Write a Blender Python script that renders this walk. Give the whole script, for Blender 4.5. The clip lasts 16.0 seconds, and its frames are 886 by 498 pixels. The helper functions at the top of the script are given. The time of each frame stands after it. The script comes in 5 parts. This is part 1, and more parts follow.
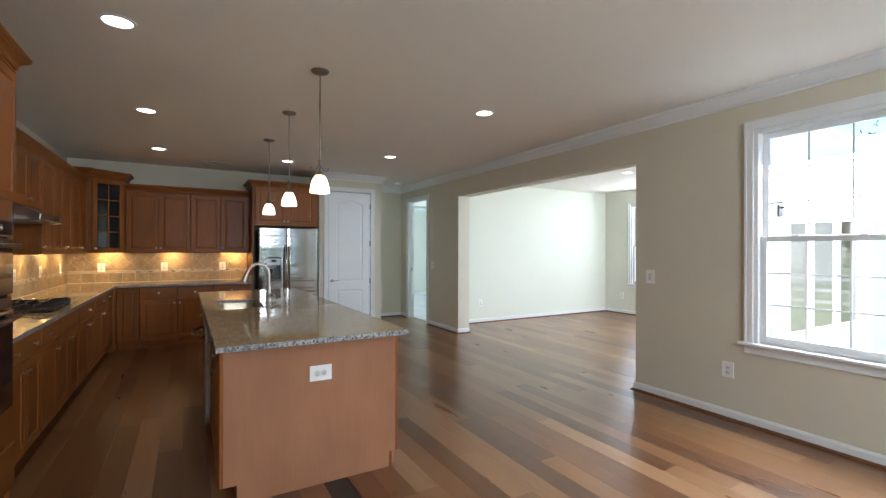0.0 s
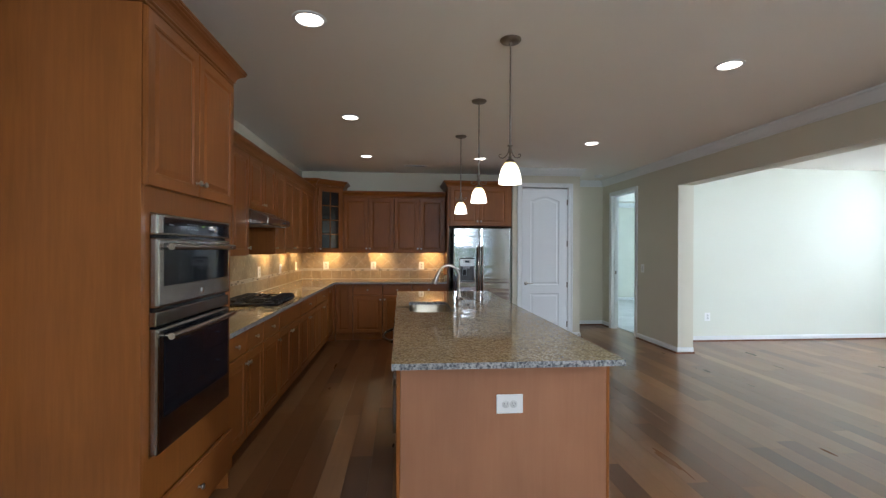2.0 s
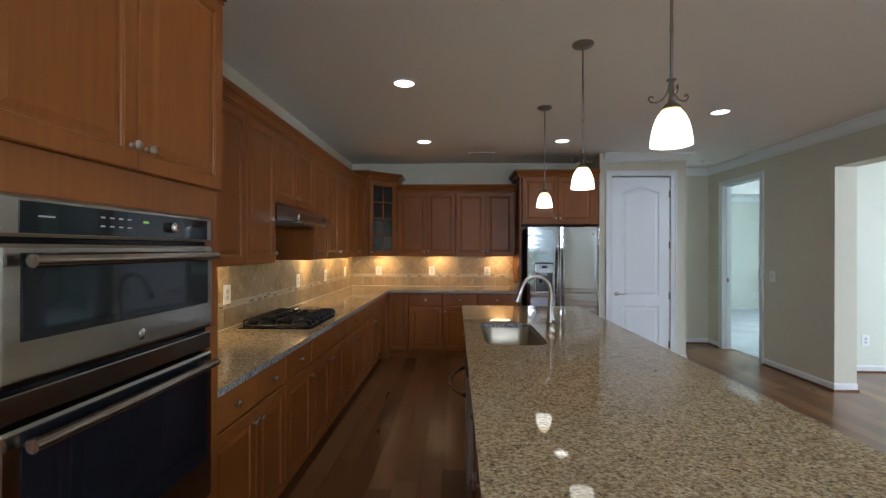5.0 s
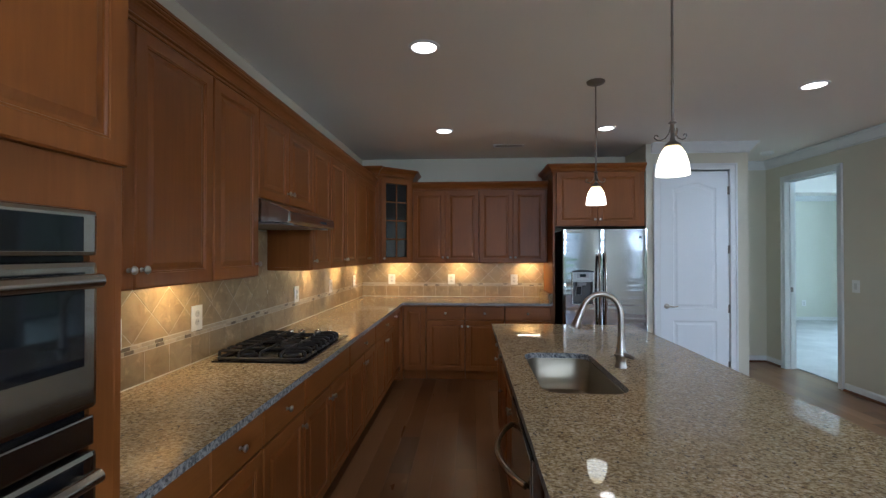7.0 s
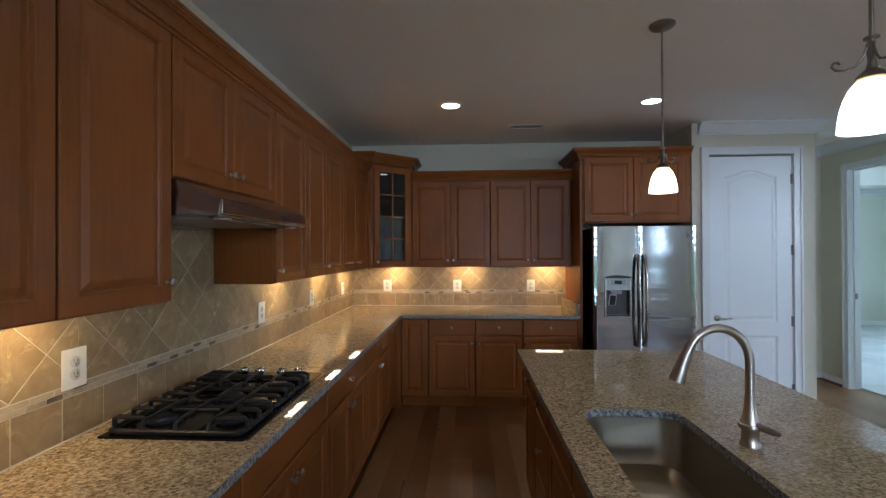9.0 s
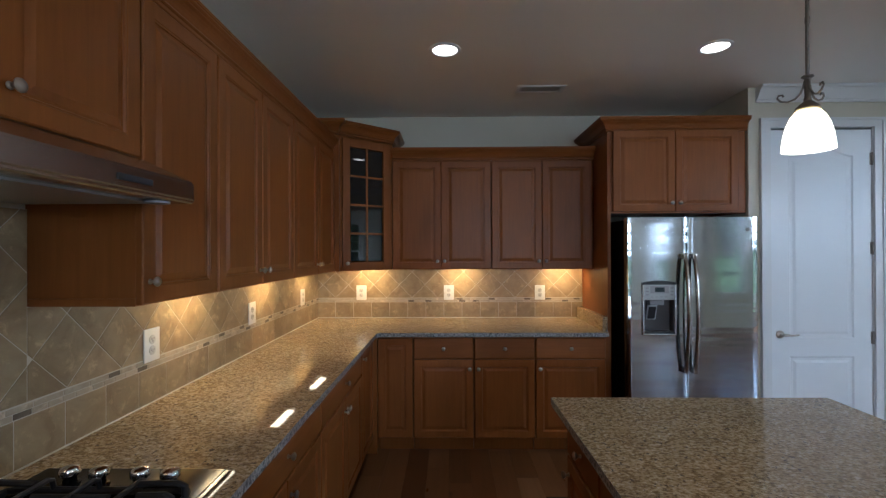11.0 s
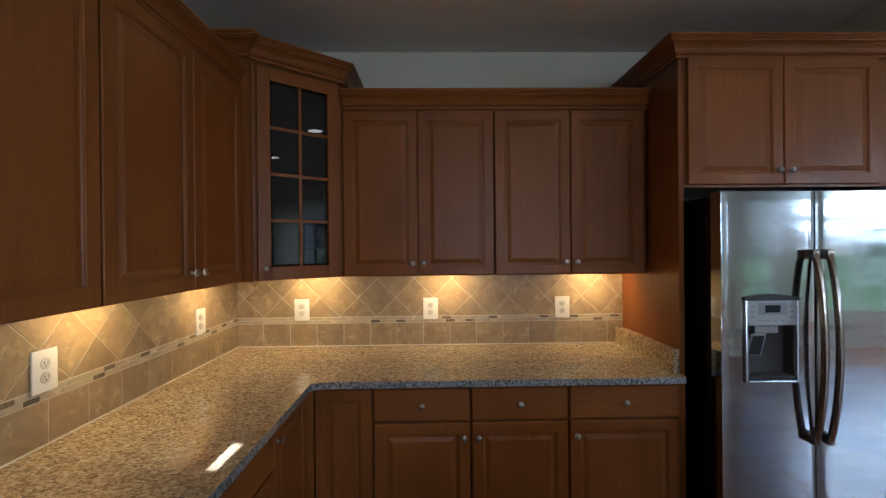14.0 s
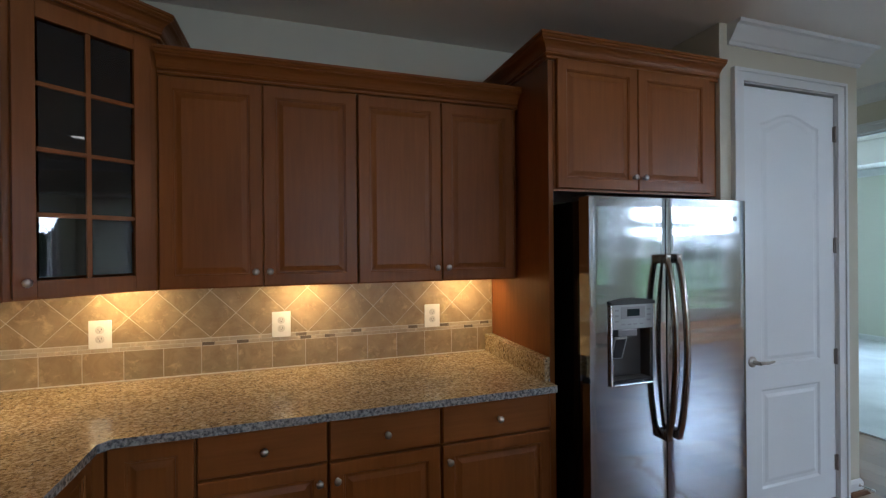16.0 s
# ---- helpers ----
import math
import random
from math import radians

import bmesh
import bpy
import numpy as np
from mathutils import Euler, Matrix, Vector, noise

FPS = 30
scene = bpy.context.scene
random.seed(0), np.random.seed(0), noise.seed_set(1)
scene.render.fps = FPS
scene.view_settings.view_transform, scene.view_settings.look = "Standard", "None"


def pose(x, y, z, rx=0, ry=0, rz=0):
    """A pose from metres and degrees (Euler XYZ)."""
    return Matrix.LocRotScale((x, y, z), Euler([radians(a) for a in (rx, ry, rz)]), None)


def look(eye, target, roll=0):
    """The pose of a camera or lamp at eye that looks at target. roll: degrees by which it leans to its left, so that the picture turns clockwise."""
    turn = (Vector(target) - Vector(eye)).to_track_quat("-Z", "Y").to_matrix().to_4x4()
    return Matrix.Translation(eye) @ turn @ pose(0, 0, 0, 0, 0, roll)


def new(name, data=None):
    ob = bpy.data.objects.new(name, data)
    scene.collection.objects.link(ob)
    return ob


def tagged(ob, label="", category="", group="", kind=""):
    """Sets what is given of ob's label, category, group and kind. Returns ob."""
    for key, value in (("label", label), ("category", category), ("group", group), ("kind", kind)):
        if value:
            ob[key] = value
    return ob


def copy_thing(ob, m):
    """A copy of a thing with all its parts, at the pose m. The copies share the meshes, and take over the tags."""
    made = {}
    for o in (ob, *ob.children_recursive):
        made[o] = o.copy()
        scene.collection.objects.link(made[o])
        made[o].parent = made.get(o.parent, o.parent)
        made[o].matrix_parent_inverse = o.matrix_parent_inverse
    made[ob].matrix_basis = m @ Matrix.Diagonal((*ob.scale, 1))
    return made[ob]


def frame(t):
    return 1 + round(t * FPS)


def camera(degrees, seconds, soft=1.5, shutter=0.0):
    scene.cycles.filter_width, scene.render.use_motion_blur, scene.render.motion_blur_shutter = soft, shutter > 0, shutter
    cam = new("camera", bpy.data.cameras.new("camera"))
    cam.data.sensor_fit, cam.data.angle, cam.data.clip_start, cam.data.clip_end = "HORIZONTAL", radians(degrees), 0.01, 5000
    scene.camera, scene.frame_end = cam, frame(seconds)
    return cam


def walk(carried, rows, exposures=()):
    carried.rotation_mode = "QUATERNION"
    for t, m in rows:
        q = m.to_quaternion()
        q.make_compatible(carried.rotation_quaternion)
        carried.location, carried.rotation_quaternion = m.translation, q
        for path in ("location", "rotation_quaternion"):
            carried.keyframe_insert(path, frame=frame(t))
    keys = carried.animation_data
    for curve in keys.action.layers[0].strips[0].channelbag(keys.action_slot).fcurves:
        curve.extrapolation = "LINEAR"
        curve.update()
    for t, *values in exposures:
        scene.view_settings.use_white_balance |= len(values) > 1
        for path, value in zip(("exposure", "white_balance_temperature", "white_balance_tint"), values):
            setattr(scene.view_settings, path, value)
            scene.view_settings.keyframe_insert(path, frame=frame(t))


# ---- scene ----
cam = camera(89.73, 16.0, soft=1.3)
PATH = [
    (0, 0.0002, 0.0001, 1.4284, -29.76, 0.06, -0.18),
    (0.5, 0.0511, 0.1638, 1.4343, -25.37, 0.05, -0.24),
    (1, 0.1078, 0.3063, 1.4371, -18.65, -0.03, -0.28),
    (1.5, 0.1656, 0.4485, 1.4389, -11.76, 0.01, -0.21),
    (2, 0.1777, 0.5723, 1.4355, -5.11, -0.02, -0.26),
    (2.5, 0.1519, 0.7104, 1.4221, -0.52, 0.06, -0.35),
    (3, 0.1133, 0.9083, 1.4386, 0.48, 0.02, -0.31),
    (3.5, 0.0999, 1.0806, 1.4315, 0.71, 0.03, -0.16),
    (4, 0.1172, 1.2782, 1.4462, 1.03, -0.04, -0.17),
    (6.5, -0.0448, 2.2030, 1.4823, 3.45, 0.37, 0.00),
    (7, -0.0677, 2.3901, 1.4935, 3.63, 0.49, 0.02),
    (7.5, -0.1095, 2.5861, 1.4925, 3.79, 0.38, 0.04),
    (8, -0.1799, 2.8029, 1.5218, 3.68, 0.33, 0.17),
    (8.5, -0.2080, 2.9998, 1.5219, 3.44, 0.32, 0.27),
    (9, -0.2025, 3.2467, 1.5343, 3.27, 0.26, 0.24),
    (11.5, -0.3301, 4.4629, 1.5115, 0.50, 0.22, 0.22),
    (12, -0.3295, 4.6871, 1.4933, 0.31, 0.18, 0.21),
    (12.5, -0.3638, 4.9188, 1.5069, -0.01, 0.04, 0.23),
    (13, -0.3556, 5.1110, 1.5099, -0.40, -0.04, 0.34),
    (13.5, -0.3280, 5.3457, 1.5242, -0.79, -0.17, 0.48),
    (14, -0.3066, 5.5092, 1.5191, -1.18, -0.15, 0.52),
    (14.5, -0.3015, 5.6403, 1.5195, -1.57, -0.06, 0.46),
    (15, -0.2902, 5.7421, 1.5326, -5.55, -0.14, 0.47),
    (15.5, -0.2728, 5.7885, 1.5306, -11.46, -0.02, 0.51),
    (16, -0.2522, 5.8036, 1.5319, -18.24, -0.07, 0.49),
]
walk(cam, [(t, pose(x, y, z, 90 + pitch, roll, yaw)) for t, x, y, z, yaw, pitch, roll in PATH],
     exposures=[(0.0, 1.42, 5700, 11), (1.0, 1.31, 5650, 11), (2.0, 1.31, 5500, 11), (4.0, 1.30, 5500, 11), (7.0, 1.30, 5050, 10), (9.0, 1.22, 4980, 10), (12.5, 1.09, 4950, 10), (16.0, 0.99, 5150, 10)])

# ---- world, sun, large lights ----
world = bpy.data.worlds.new("world")
scene.world = world
world.use_nodes = True
wn = world.node_tree
sky = wn.nodes.new("ShaderNodeTexSky")
sky.sky_type, sky.sun_disc = "NISHITA", False
sky.sun_elevation, sky.sun_rotation = radians(60), radians(225)
wn.links.new(sky.outputs[0], wn.nodes["Background"].inputs[0])
wn.nodes["Background"].inputs[1].default_value = 0.15
sun = new("sun", bpy.data.lights.new("sun", "SUN"))
sun.data.energy, sun.data.angle, sun.data.color = 3.3, radians(6), (1.0, 0.96, 0.9)
sun.matrix_world = look((-14, -14, 34.2), (0, 0, 0))


def area(name, at, toward, sx, sy, watts, color, spread=180):
    lamp = new(name, bpy.data.lights.new(name, "AREA"))
    lamp.data.shape, lamp.data.size, lamp.data.size_y = "RECTANGLE", sx, sy
    lamp.data.energy, lamp.data.color, lamp.data.spread = watts, color, radians(spread)
    lamp.matrix_world = look(at, toward)
    return lamp


DAY = (0.88, 0.94, 0.95)
WARM = (1.0, 0.58, 0.17)
area("window_light_dining", (8.67, 6.04, 2.05), (4.5, 6.2, 0.9), 0.86, 0.62, 12, DAY)
area("patio_light", (6.75, 2.26, 2.1), (6.2, 5.0, 0.6), 2.2, 0.4, 42, DAY, 140)
area("window_light_kitchen", (4.3, 1.415, 1.9), (2.6, 1.4, 0.0), 0.86, 0.7, 18, DAY, 110)
area("window_light_bedroom", (8.675, 8.95, 1.56), (4, 8.95, 1.3), 1.7, 1.6, 52, (0.75, 0.93, 1.0))
area("window_light_south", (1.55, -2.84, 2.08), (1.6, 2.5, 0.9), 2.2, 0.6, 52, DAY)

# ---- materials ----
def mat(name, base, rough=0.5, metal=0.0):
    m = bpy.data.materials.new(name)
    m.use_nodes = True
    b = m.node_tree.nodes["Principled BSDF"]
    b.inputs["Base Color"].default_value = (*base, 1)
    b.inputs["Roughness"].default_value = rough
    b.inputs["Metallic"].default_value = metal
    return m


class N:
    """Short way to wire nodes."""

    def __init__(self, m):
        self.m, self.t = m, m.node_tree
        self.b = self.t.nodes["Principled BSDF"]

    def add(self, kind, **inp):
        n = self.t.nodes.new("ShaderNode" + kind)
        for k, v in inp.items():
            key = k.replace("_", " ")
            if hasattr(v, "links") or hasattr(v, "is_linked"):
                self.t.links.new(v, n.inputs[key])
            else:
                n.inputs[key].default_value = v
        return n

    def link(self, a, b):
        self.t.links.new(a, b)

    def coords(self, scale=(1, 1, 1), rot=(0, 0, 0), shift=None, kind="Object"):
        c = self.t.nodes.new("ShaderNodeTexCoord")
        mp = self.t.nodes.new("ShaderNodeMapping")
        mp.inputs["Scale"].default_value = scale
        mp.inputs["Rotation"].default_value = rot
        self.link(c.outputs[kind], mp.inputs[0])
        if shift is not None:
            self.link(shift, mp.inputs["Location"])
        return mp.outputs[0]

    def ramp(self, fac, stops):
        r = self.t.nodes.new("ShaderNodeValToRGB")
        e = r.color_ramp.elements
        while len(e) < len(stops):
            e.new(0.5)
        for s, (p, c) in zip(e, stops):
            s.position, s.color = p, (*c, 1)
        self.link(fac, r.inputs[0])
        return r.outputs[0]

    def mix(self, fac, a, b, mode="MIX"):
        n = self.t.nodes.new("ShaderNodeMix")
        n.data_type, n.blend_type = "RGBA", mode
        for k, v in ((0, fac), (6, a), (7, b)):
            if hasattr(v, "is_linked"):
                self.link(v, n.inputs[k])
            else:
                n.inputs[k].default_value = v if k == 0 else (*v, 1)
        return n.outputs[2]

    def bump(self, height, strength=0.2, dist=0.002):
        n = self.t.nodes.new("ShaderNodeBump")
        n.inputs["Strength"].default_value, n.inputs["Distance"].default_value = strength, dist
        self.link(height, n.inputs["Height"])
        self.link(n.outputs[0], self.b.inputs["Normal"])

    def color(self, s):
        self.link(s, self.b.inputs["Base Color"])

    def rough(self, s, lo, hi):
        r = self.t.nodes.new("ShaderNodeMapRange")
        r.inputs[3].default_value, r.inputs[4].default_value = lo, hi
        self.link(s, r.inputs[0])
        self.link(r.outputs[0], self.b.inputs["Roughness"])

    def rand(self, island=False):
        if island:
            return self.t.nodes.new("ShaderNodeNewGeometry").outputs["Random Per Island"]
        return self.t.nodes.new("ShaderNodeObjectInfo").outputs["Random"]


def wood(name, dark, light, rough=0.36, axis=2, coat=0.04):
    m = mat(name, light, rough)
    n = N(m)
    sc = [26, 26, 26]
    sc[axis] = 1.6
    rnd = n.rand()
    mul = n.add("Math")
    mul.operation = "MULTIPLY"
    n.link(rnd, mul.inputs[0])
    mul.inputs[1].default_value = 30.0
    g = n.add("TexNoise", Vector=n.coords(sc, shift=mul.outputs[0]), Scale=2.2, Detail=7.0, Roughness=0.62, Distortion=0.5)
    big = n.add("TexNoise", Vector=n.coords((1.6, 1.6, 0.8), shift=mul.outputs[0]), Scale=1.7, Detail=3.0)
    c = n.ramp(g.outputs[0], [(0.3, dark), (0.52, tuple((a + b) / 2 for a, b in zip(dark, light))), (0.72, light)])
    c = n.mix(0.5, c, n.ramp(big.outputs[0], [(0.35, tuple(a * 0.78 for a in light)), (0.65, tuple(min(1, a * 1.12) for a in light))]), "MIX")
    n.color(c)
    n.rough(big.outputs[0], rough - 0.06, rough + 0.08)
    n.bump(g.outputs[0], 0.06, 0.001)
    n.b.inputs["Specular IOR Level"].default_value = 0.24
    n.b.inputs["Coat Weight"].default_value = coat
    n.b.inputs["Coat Roughness"].default_value = 0.22
    return m


CAB = wood("maple_stain", (0.165, 0.0510, 0.0098), (0.256, 0.0865, 0.0160), coat=0.0)
CABH = wood("maple_stain_level", (0.165, 0.0510, 0.0098), (0.256, 0.0865, 0.0160), axis=0, coat=0.0)
PANEL = wood("island_veneer", (0.285, 0.127, 0.061), (0.330, 0.152, 0.077), 0.45, coat=0.05)
# Near-black brown: the shade between the corner cabinet's shelves is put into this colour.
DARKIN = mat("shaded_cabinet_inside", (0.05, 0.025, 0.012), 0.6)
QUARTER = wood("shoe_wood", (0.09, 0.035, 0.015), (0.16, 0.065, 0.028), 0.4, axis=0)

def painted(name, base, rough=0.6, relief=0.05):
    m = mat(name, base, rough)
    n = N(m)
    a = n.add("TexNoise", Vector=n.coords(), Scale=0.7, Detail=3.0)
    b = n.add("TexNoise", Vector=n.coords(), Scale=260.0, Detail=2.0)
    n.color(n.mix(a.outputs[0], tuple(c * 0.96 for c in base), tuple(min(1, c * 1.03) for c in base)))
    n.bump(b.outputs[0], relief, 0.0006)
    return m


WALL = painted("wall_paint", (0.60, 0.555, 0.44), 0.62)
CEIL = painted("ceiling_paint", (0.85, 0.81, 0.74), 0.8)
TRIM = painted("trim_paint", (0.72, 0.72, 0.71), 0.32, 0.02)
DOORP = painted("door_paint", (0.76, 0.77, 0.78), 0.35, 0.02)
WALL2 = painted("wall_paint_pale", (0.66, 0.66, 0.56), 0.62)
PLASTIC = mat("white_plastic", (0.78, 0.77, 0.74), 0.3)
SOCKET = mat("socket_plastic", (0.60, 0.59, 0.56), 0.35)
SLOT = mat("slot_dark", (0.02, 0.02, 0.02), 0.5)
BLACK = mat("black_enamel", (0.006, 0.006, 0.007), 0.12)
BLACK.node_tree.nodes["Principled BSDF"].inputs["Specular IOR Level"].default_value = 0.25
IRON = mat("cast_iron", (0.010, 0.010, 0.012), 0.45)
n = N(IRON)
n.bump(n.add("TexNoise", Vector=n.coords(), Scale=300.0).outputs[0], 0.2, 0.001)
DGLASS = mat("dark_oven_glass", (0.008, 0.009, 0.012), 0.05)
NICKEL = mat("brushed_nickel", (0.46, 0.42, 0.37), 0.3, 1.0)
PEWTER = mat("pewter", (0.27, 0.24, 0.21), 0.38, 1.0)
CHROME = mat("chrome", (0.8, 0.8, 0.82), 0.08, 1.0)
RUBBER = mat("dark_plastic", (0.03, 0.03, 0.032), 0.45)
GREYP = mat("grey_plastic", (0.30, 0.30, 0.31), 0.35)
SILVERP = mat("silver_plastic", (0.42, 0.44, 0.45), 0.3, 0.35)
SATIN = mat("satin_steel", (0.62, 0.64, 0.66), 0.22, 1.0)
RECESS = mat("recess_plastic", (0.075, 0.07, 0.068), 0.4)
LCD = mat("display_dark", (0.02, 0.03, 0.035), 0.1)


def steel(name, stretch, base=(0.56, 0.56, 0.57), rough=0.2, aniso=0.6):
    m = mat(name, base, rough, 1.0)
    n = N(m)
    g = n.add("TexNoise", Vector=n.coords(stretch), Scale=3.0, Detail=5.0, Roughness=0.7)
    w = n.add("TexNoise", Vector=n.coords((0.25, 0.25, 3.6)), Scale=1.6, Detail=2.0)
    n.rough(g.outputs[0], rough - 0.04, rough + 0.08)
    n.color(n.ramp(g.outputs[0], [(0.3, tuple(c * 0.93 for c in base)), (0.7, base)]))
    mixh = n.add("Math")
    mixh.operation = "MULTIPLY_ADD"
    n.link(w.outputs[0], mixh.inputs[0])
    mixh.inputs[1].default_value = 230.0
    n.link(g.outputs[0], mixh.inputs[2])
    n.bump(mixh.outputs[0], 0.03, 0.0012)
    n.b.inputs["Anisotropic"].default_value = aniso
    return m


STEEL = steel("stainless_steel", (1.5, 1.5, 160), (0.47, 0.49, 0.51), 0.08, 0.2)
STEELH = steel("stainless_steel_trim", (2, 120, 160), (0.39, 0.355, 0.315), 0.17, 0.3)
HOODM = steel("hood_steel", (120, 2, 120), (0.42, 0.375, 0.325), 0.2, 0.2)
SINKM = steel("sink_steel", (60, 60, 60), (0.36, 0.305, 0.225), 0.32, 0.0)

GRANITE = mat("granite", (0.4, 0.3, 0.2), 0.1)
n = N(GRANITE)
gc = n.coords((1, 1.35, 1))
v1 = n.add("TexVoronoi", Vector=gc, Scale=84.0, Randomness=1.0)
v2 = n.add("TexNoise", Vector=gc, Scale=88.0, Detail=4.0, Roughness=0.6)
v3 = n.add("TexNoise", Vector=gc, Scale=42.0, Detail=3.0, Roughness=0.55, Distortion=0.8)
v4 = n.add("TexNoise", Vector=gc, Scale=9.0, Detail=3.0)
v5 = n.add("TexNoise", Vector=n.coords((1.5, 1.0, 1), shift=None), Scale=60.0, Detail=3.0, Distortion=0.6)
c = n.ramp(v2.outputs[0], [(0.38, (0.24, 0.165, 0.080)), (0.46, (0.41, 0.31, 0.165)), (0.56, (0.53, 0.415, 0.25)), (0.64, (0.66, 0.57, 0.42))])
c = n.mix(n.ramp(v3.outputs[0], [(0.57, (0, 0, 0)), (0.64, (0.6, 0.6, 0.6))]), c, (0.16, 0.11, 0.06))
c = n.mix(n.ramp(v5.outputs[0], [(0.61, (0, 0, 0)), (0.67, (0.8, 0.8, 0.8))]), c, (0.06, 0.052, 0.055))
c = n.mix(n.ramp(v1.outputs["Distance"], [(0.12, (0.55, 0.55, 0.55)), (0.2, (0, 0, 0))]), c, (0.13, 0.10, 0.07))
c = n.mix(n.ramp(v4.outputs[0], [(0.5, (0, 0, 0)), (0.72, (0.3, 0.3, 0.3))]), c, (0.19, 0.14, 0.085))
n.color(c)
n.rough(v2.outputs[0], 0.02, 0.05)
n.b.inputs["Specular IOR Level"].default_value = 0.4
CHIP = mat("granite_edge", (0.4, 0.4, 0.4), 0.38)
n = N(CHIP)
v1 = n.add("TexVoronoi", Vector=n.coords(), Scale=110.0)
v2 = n.add("TexNoise", Vector=n.coords(), Scale=85.0, Detail=6.0)
c = n.ramp(v2.outputs[0], [(0.36, (0.05, 0.05, 0.055)), (0.47, (0.20, 0.20, 0.20)), (0.6, (0.38, 0.37, 0.35))])
n.color(n.mix(n.ramp(v1.outputs["Distance"], [(0.14, (1, 1, 1)), (0.3, (0, 0, 0))]), c, (0.07, 0.07, 0.08)))
n.bump(v2.outputs[0], 0.7, 0.004)


def stone_tile(name, lo, hi):
    m = mat(name, hi, 0.42)
    n = N(m)
    mul = n.add("Math")
    mul.operation = "MULTIPLY"
    n.link(n.rand(), mul.inputs[0])
    mul.inputs[1].default_value = 17.0
    a = n.add("TexNoise", Vector=n.coords(shift=mul.outputs[0]), Scale=9.0, Detail=6.0, Roughness=0.65, Distortion=0.8)
    b = n.add("TexNoise", Vector=n.coords(shift=mul.outputs[0]), Scale=60.0, Detail=3.0)
    c = n.ramp(a.outputs[0], [(0.33, lo), (0.6, hi), (0.76, tuple(min(1, x * 1.2) for x in hi))])
    p = n.add("TexNoise", Vector=n.coords(shift=mul.outputs[0]), Scale=17.0, Detail=7.0, Roughness=0.7, Distortion=0.4)
    c = n.mix(n.ramp(p.outputs[0], [(0.55, (0, 0, 0)), (0.67, (0.7, 0.7, 0.7))]), c, tuple(min(1, x * 1.55) for x in hi))
    v = n.ramp(n.rand(), [(0.0, (0.86, 0.86, 0.86)), (1.0, (1.08, 1.06, 1.03))])
    n.color(n.mix(1.0, c, v, "MULTIPLY"))
    n.bump(b.outputs[0], 0.15, 0.001)
    return m


TILE = stone_tile("travertine_tile", (0.275, 0.193, 0.098), (0.37, 0.278, 0.152))
BAND = stone_tile("pale_stone_strip", (0.39, 0.32, 0.22), (0.48, 0.41, 0.30))
DARKT = stone_tile("dark_stone_strip", (0.10, 0.075, 0.05), (0.17, 0.13, 0.09))
CAULK = mat("caulk", (0.70, 0.64, 0.52), 0.6)
GROUT = mat("grout", (0.60, 0.54, 0.43), 0.8)


def plank_mat(name, island):
    m = mat(name, (0.25, 0.15, 0.09), 0.28)
    n = N(m)
    r = n.rand(island)
    mul = n.add("Math")
    mul.operation = "MULTIPLY"
    n.link(r, mul.inputs[0])
    mul.inputs[1].default_value = 41.0
    kind = "Object"
    g = n.add("TexNoise", Vector=n.coords((16, 0.9, 16), shift=mul.outputs[0], kind=kind), Scale=2.2, Detail=5.0, Roughness=0.5, Distortion=0.3)
    blot = n.add("TexNoise", Vector=n.coords((4, 0.8, 4), shift=mul.outputs[0], kind=kind), Scale=1.5, Detail=3.0)
    knot = n.add("TexNoise", Vector=n.coords((9, 4, 9), shift=mul.outputs[0], kind=kind), Scale=1.1, Detail=2.0)
    base = n.ramp(r, [(0.0, (0.080, 0.028, 0.008)), (0.16, (0.125, 0.048, 0.014)), (0.45, (0.172, 0.075, 0.026)), (0.8, (0.215, 0.102, 0.039)), (1.0, (0.290, 0.155, 0.071))])
    grain = n.ramp(g.outputs[0], [(0.3, (0.90, 0.885, 0.87)), (0.5, (1.0, 1.0, 1.0)), (0.72, (1.05, 1.05, 1.05))])
    c = n.mix(1.0, base, grain, "MULTIPLY")
    c = n.mix(n.ramp(blot.outputs[0], [(0.60, (0, 0, 0)), (0.76, (0.5, 0.5, 0.5))]), c, (0.11, 0.040, 0.013))
    c = n.mix(n.ramp(knot.outputs[0], [(0.73, (0, 0, 0)), (0.79, (0.8, 0.8, 0.8))]), c, (0.045, 0.02, 0.01))
    n.color(c)
    n.rough(blot.outputs[0], 0.25, 0.33)
    wave = n.add("TexNoise", Vector=n.coords((7, 3.0, 7), shift=mul.outputs[0], kind=kind), Scale=1.0, Detail=1.0)
    n.bump(wave.outputs[0], 0.07, 0.0022)
    n.b.inputs["Specular IOR Level"].default_value = 0.8
    return m


PLANK = plank_mat("hickory_plank", False)
PLANKS = plank_mat("hickory_planks", True)
SUBF = mat("plank_gap", (0.035, 0.02, 0.012), 0.7)
CARPET = mat("carpet", (0.56, 0.56, 0.54), 0.95)
n = N(CARPET)
n.bump(n.add("TexNoise", Vector=n.coords(), Scale=220.0, Detail=3.0).outputs[0], 0.8, 0.006)
n.color(n.ramp(n.add("TexNoise", Vector=n.coords(), Scale=2.4, Detail=4.0).outputs[0], [(0.3, (0.48, 0.48, 0.47)), (0.7, (0.62, 0.62, 0.60))]))

def glow(name, color, strength):
    m = bpy.data.materials.new(name)
    m.use_nodes = True
    t = m.node_tree
    t.nodes.remove(t.nodes["Principled BSDF"])
    e = t.nodes.new("ShaderNodeEmission")
    e.inputs[0].default_value, e.inputs[1].default_value = (*color, 1), strength
    t.links.new(e.outputs[0], t.nodes["Material Output"].inputs[0])
    return m


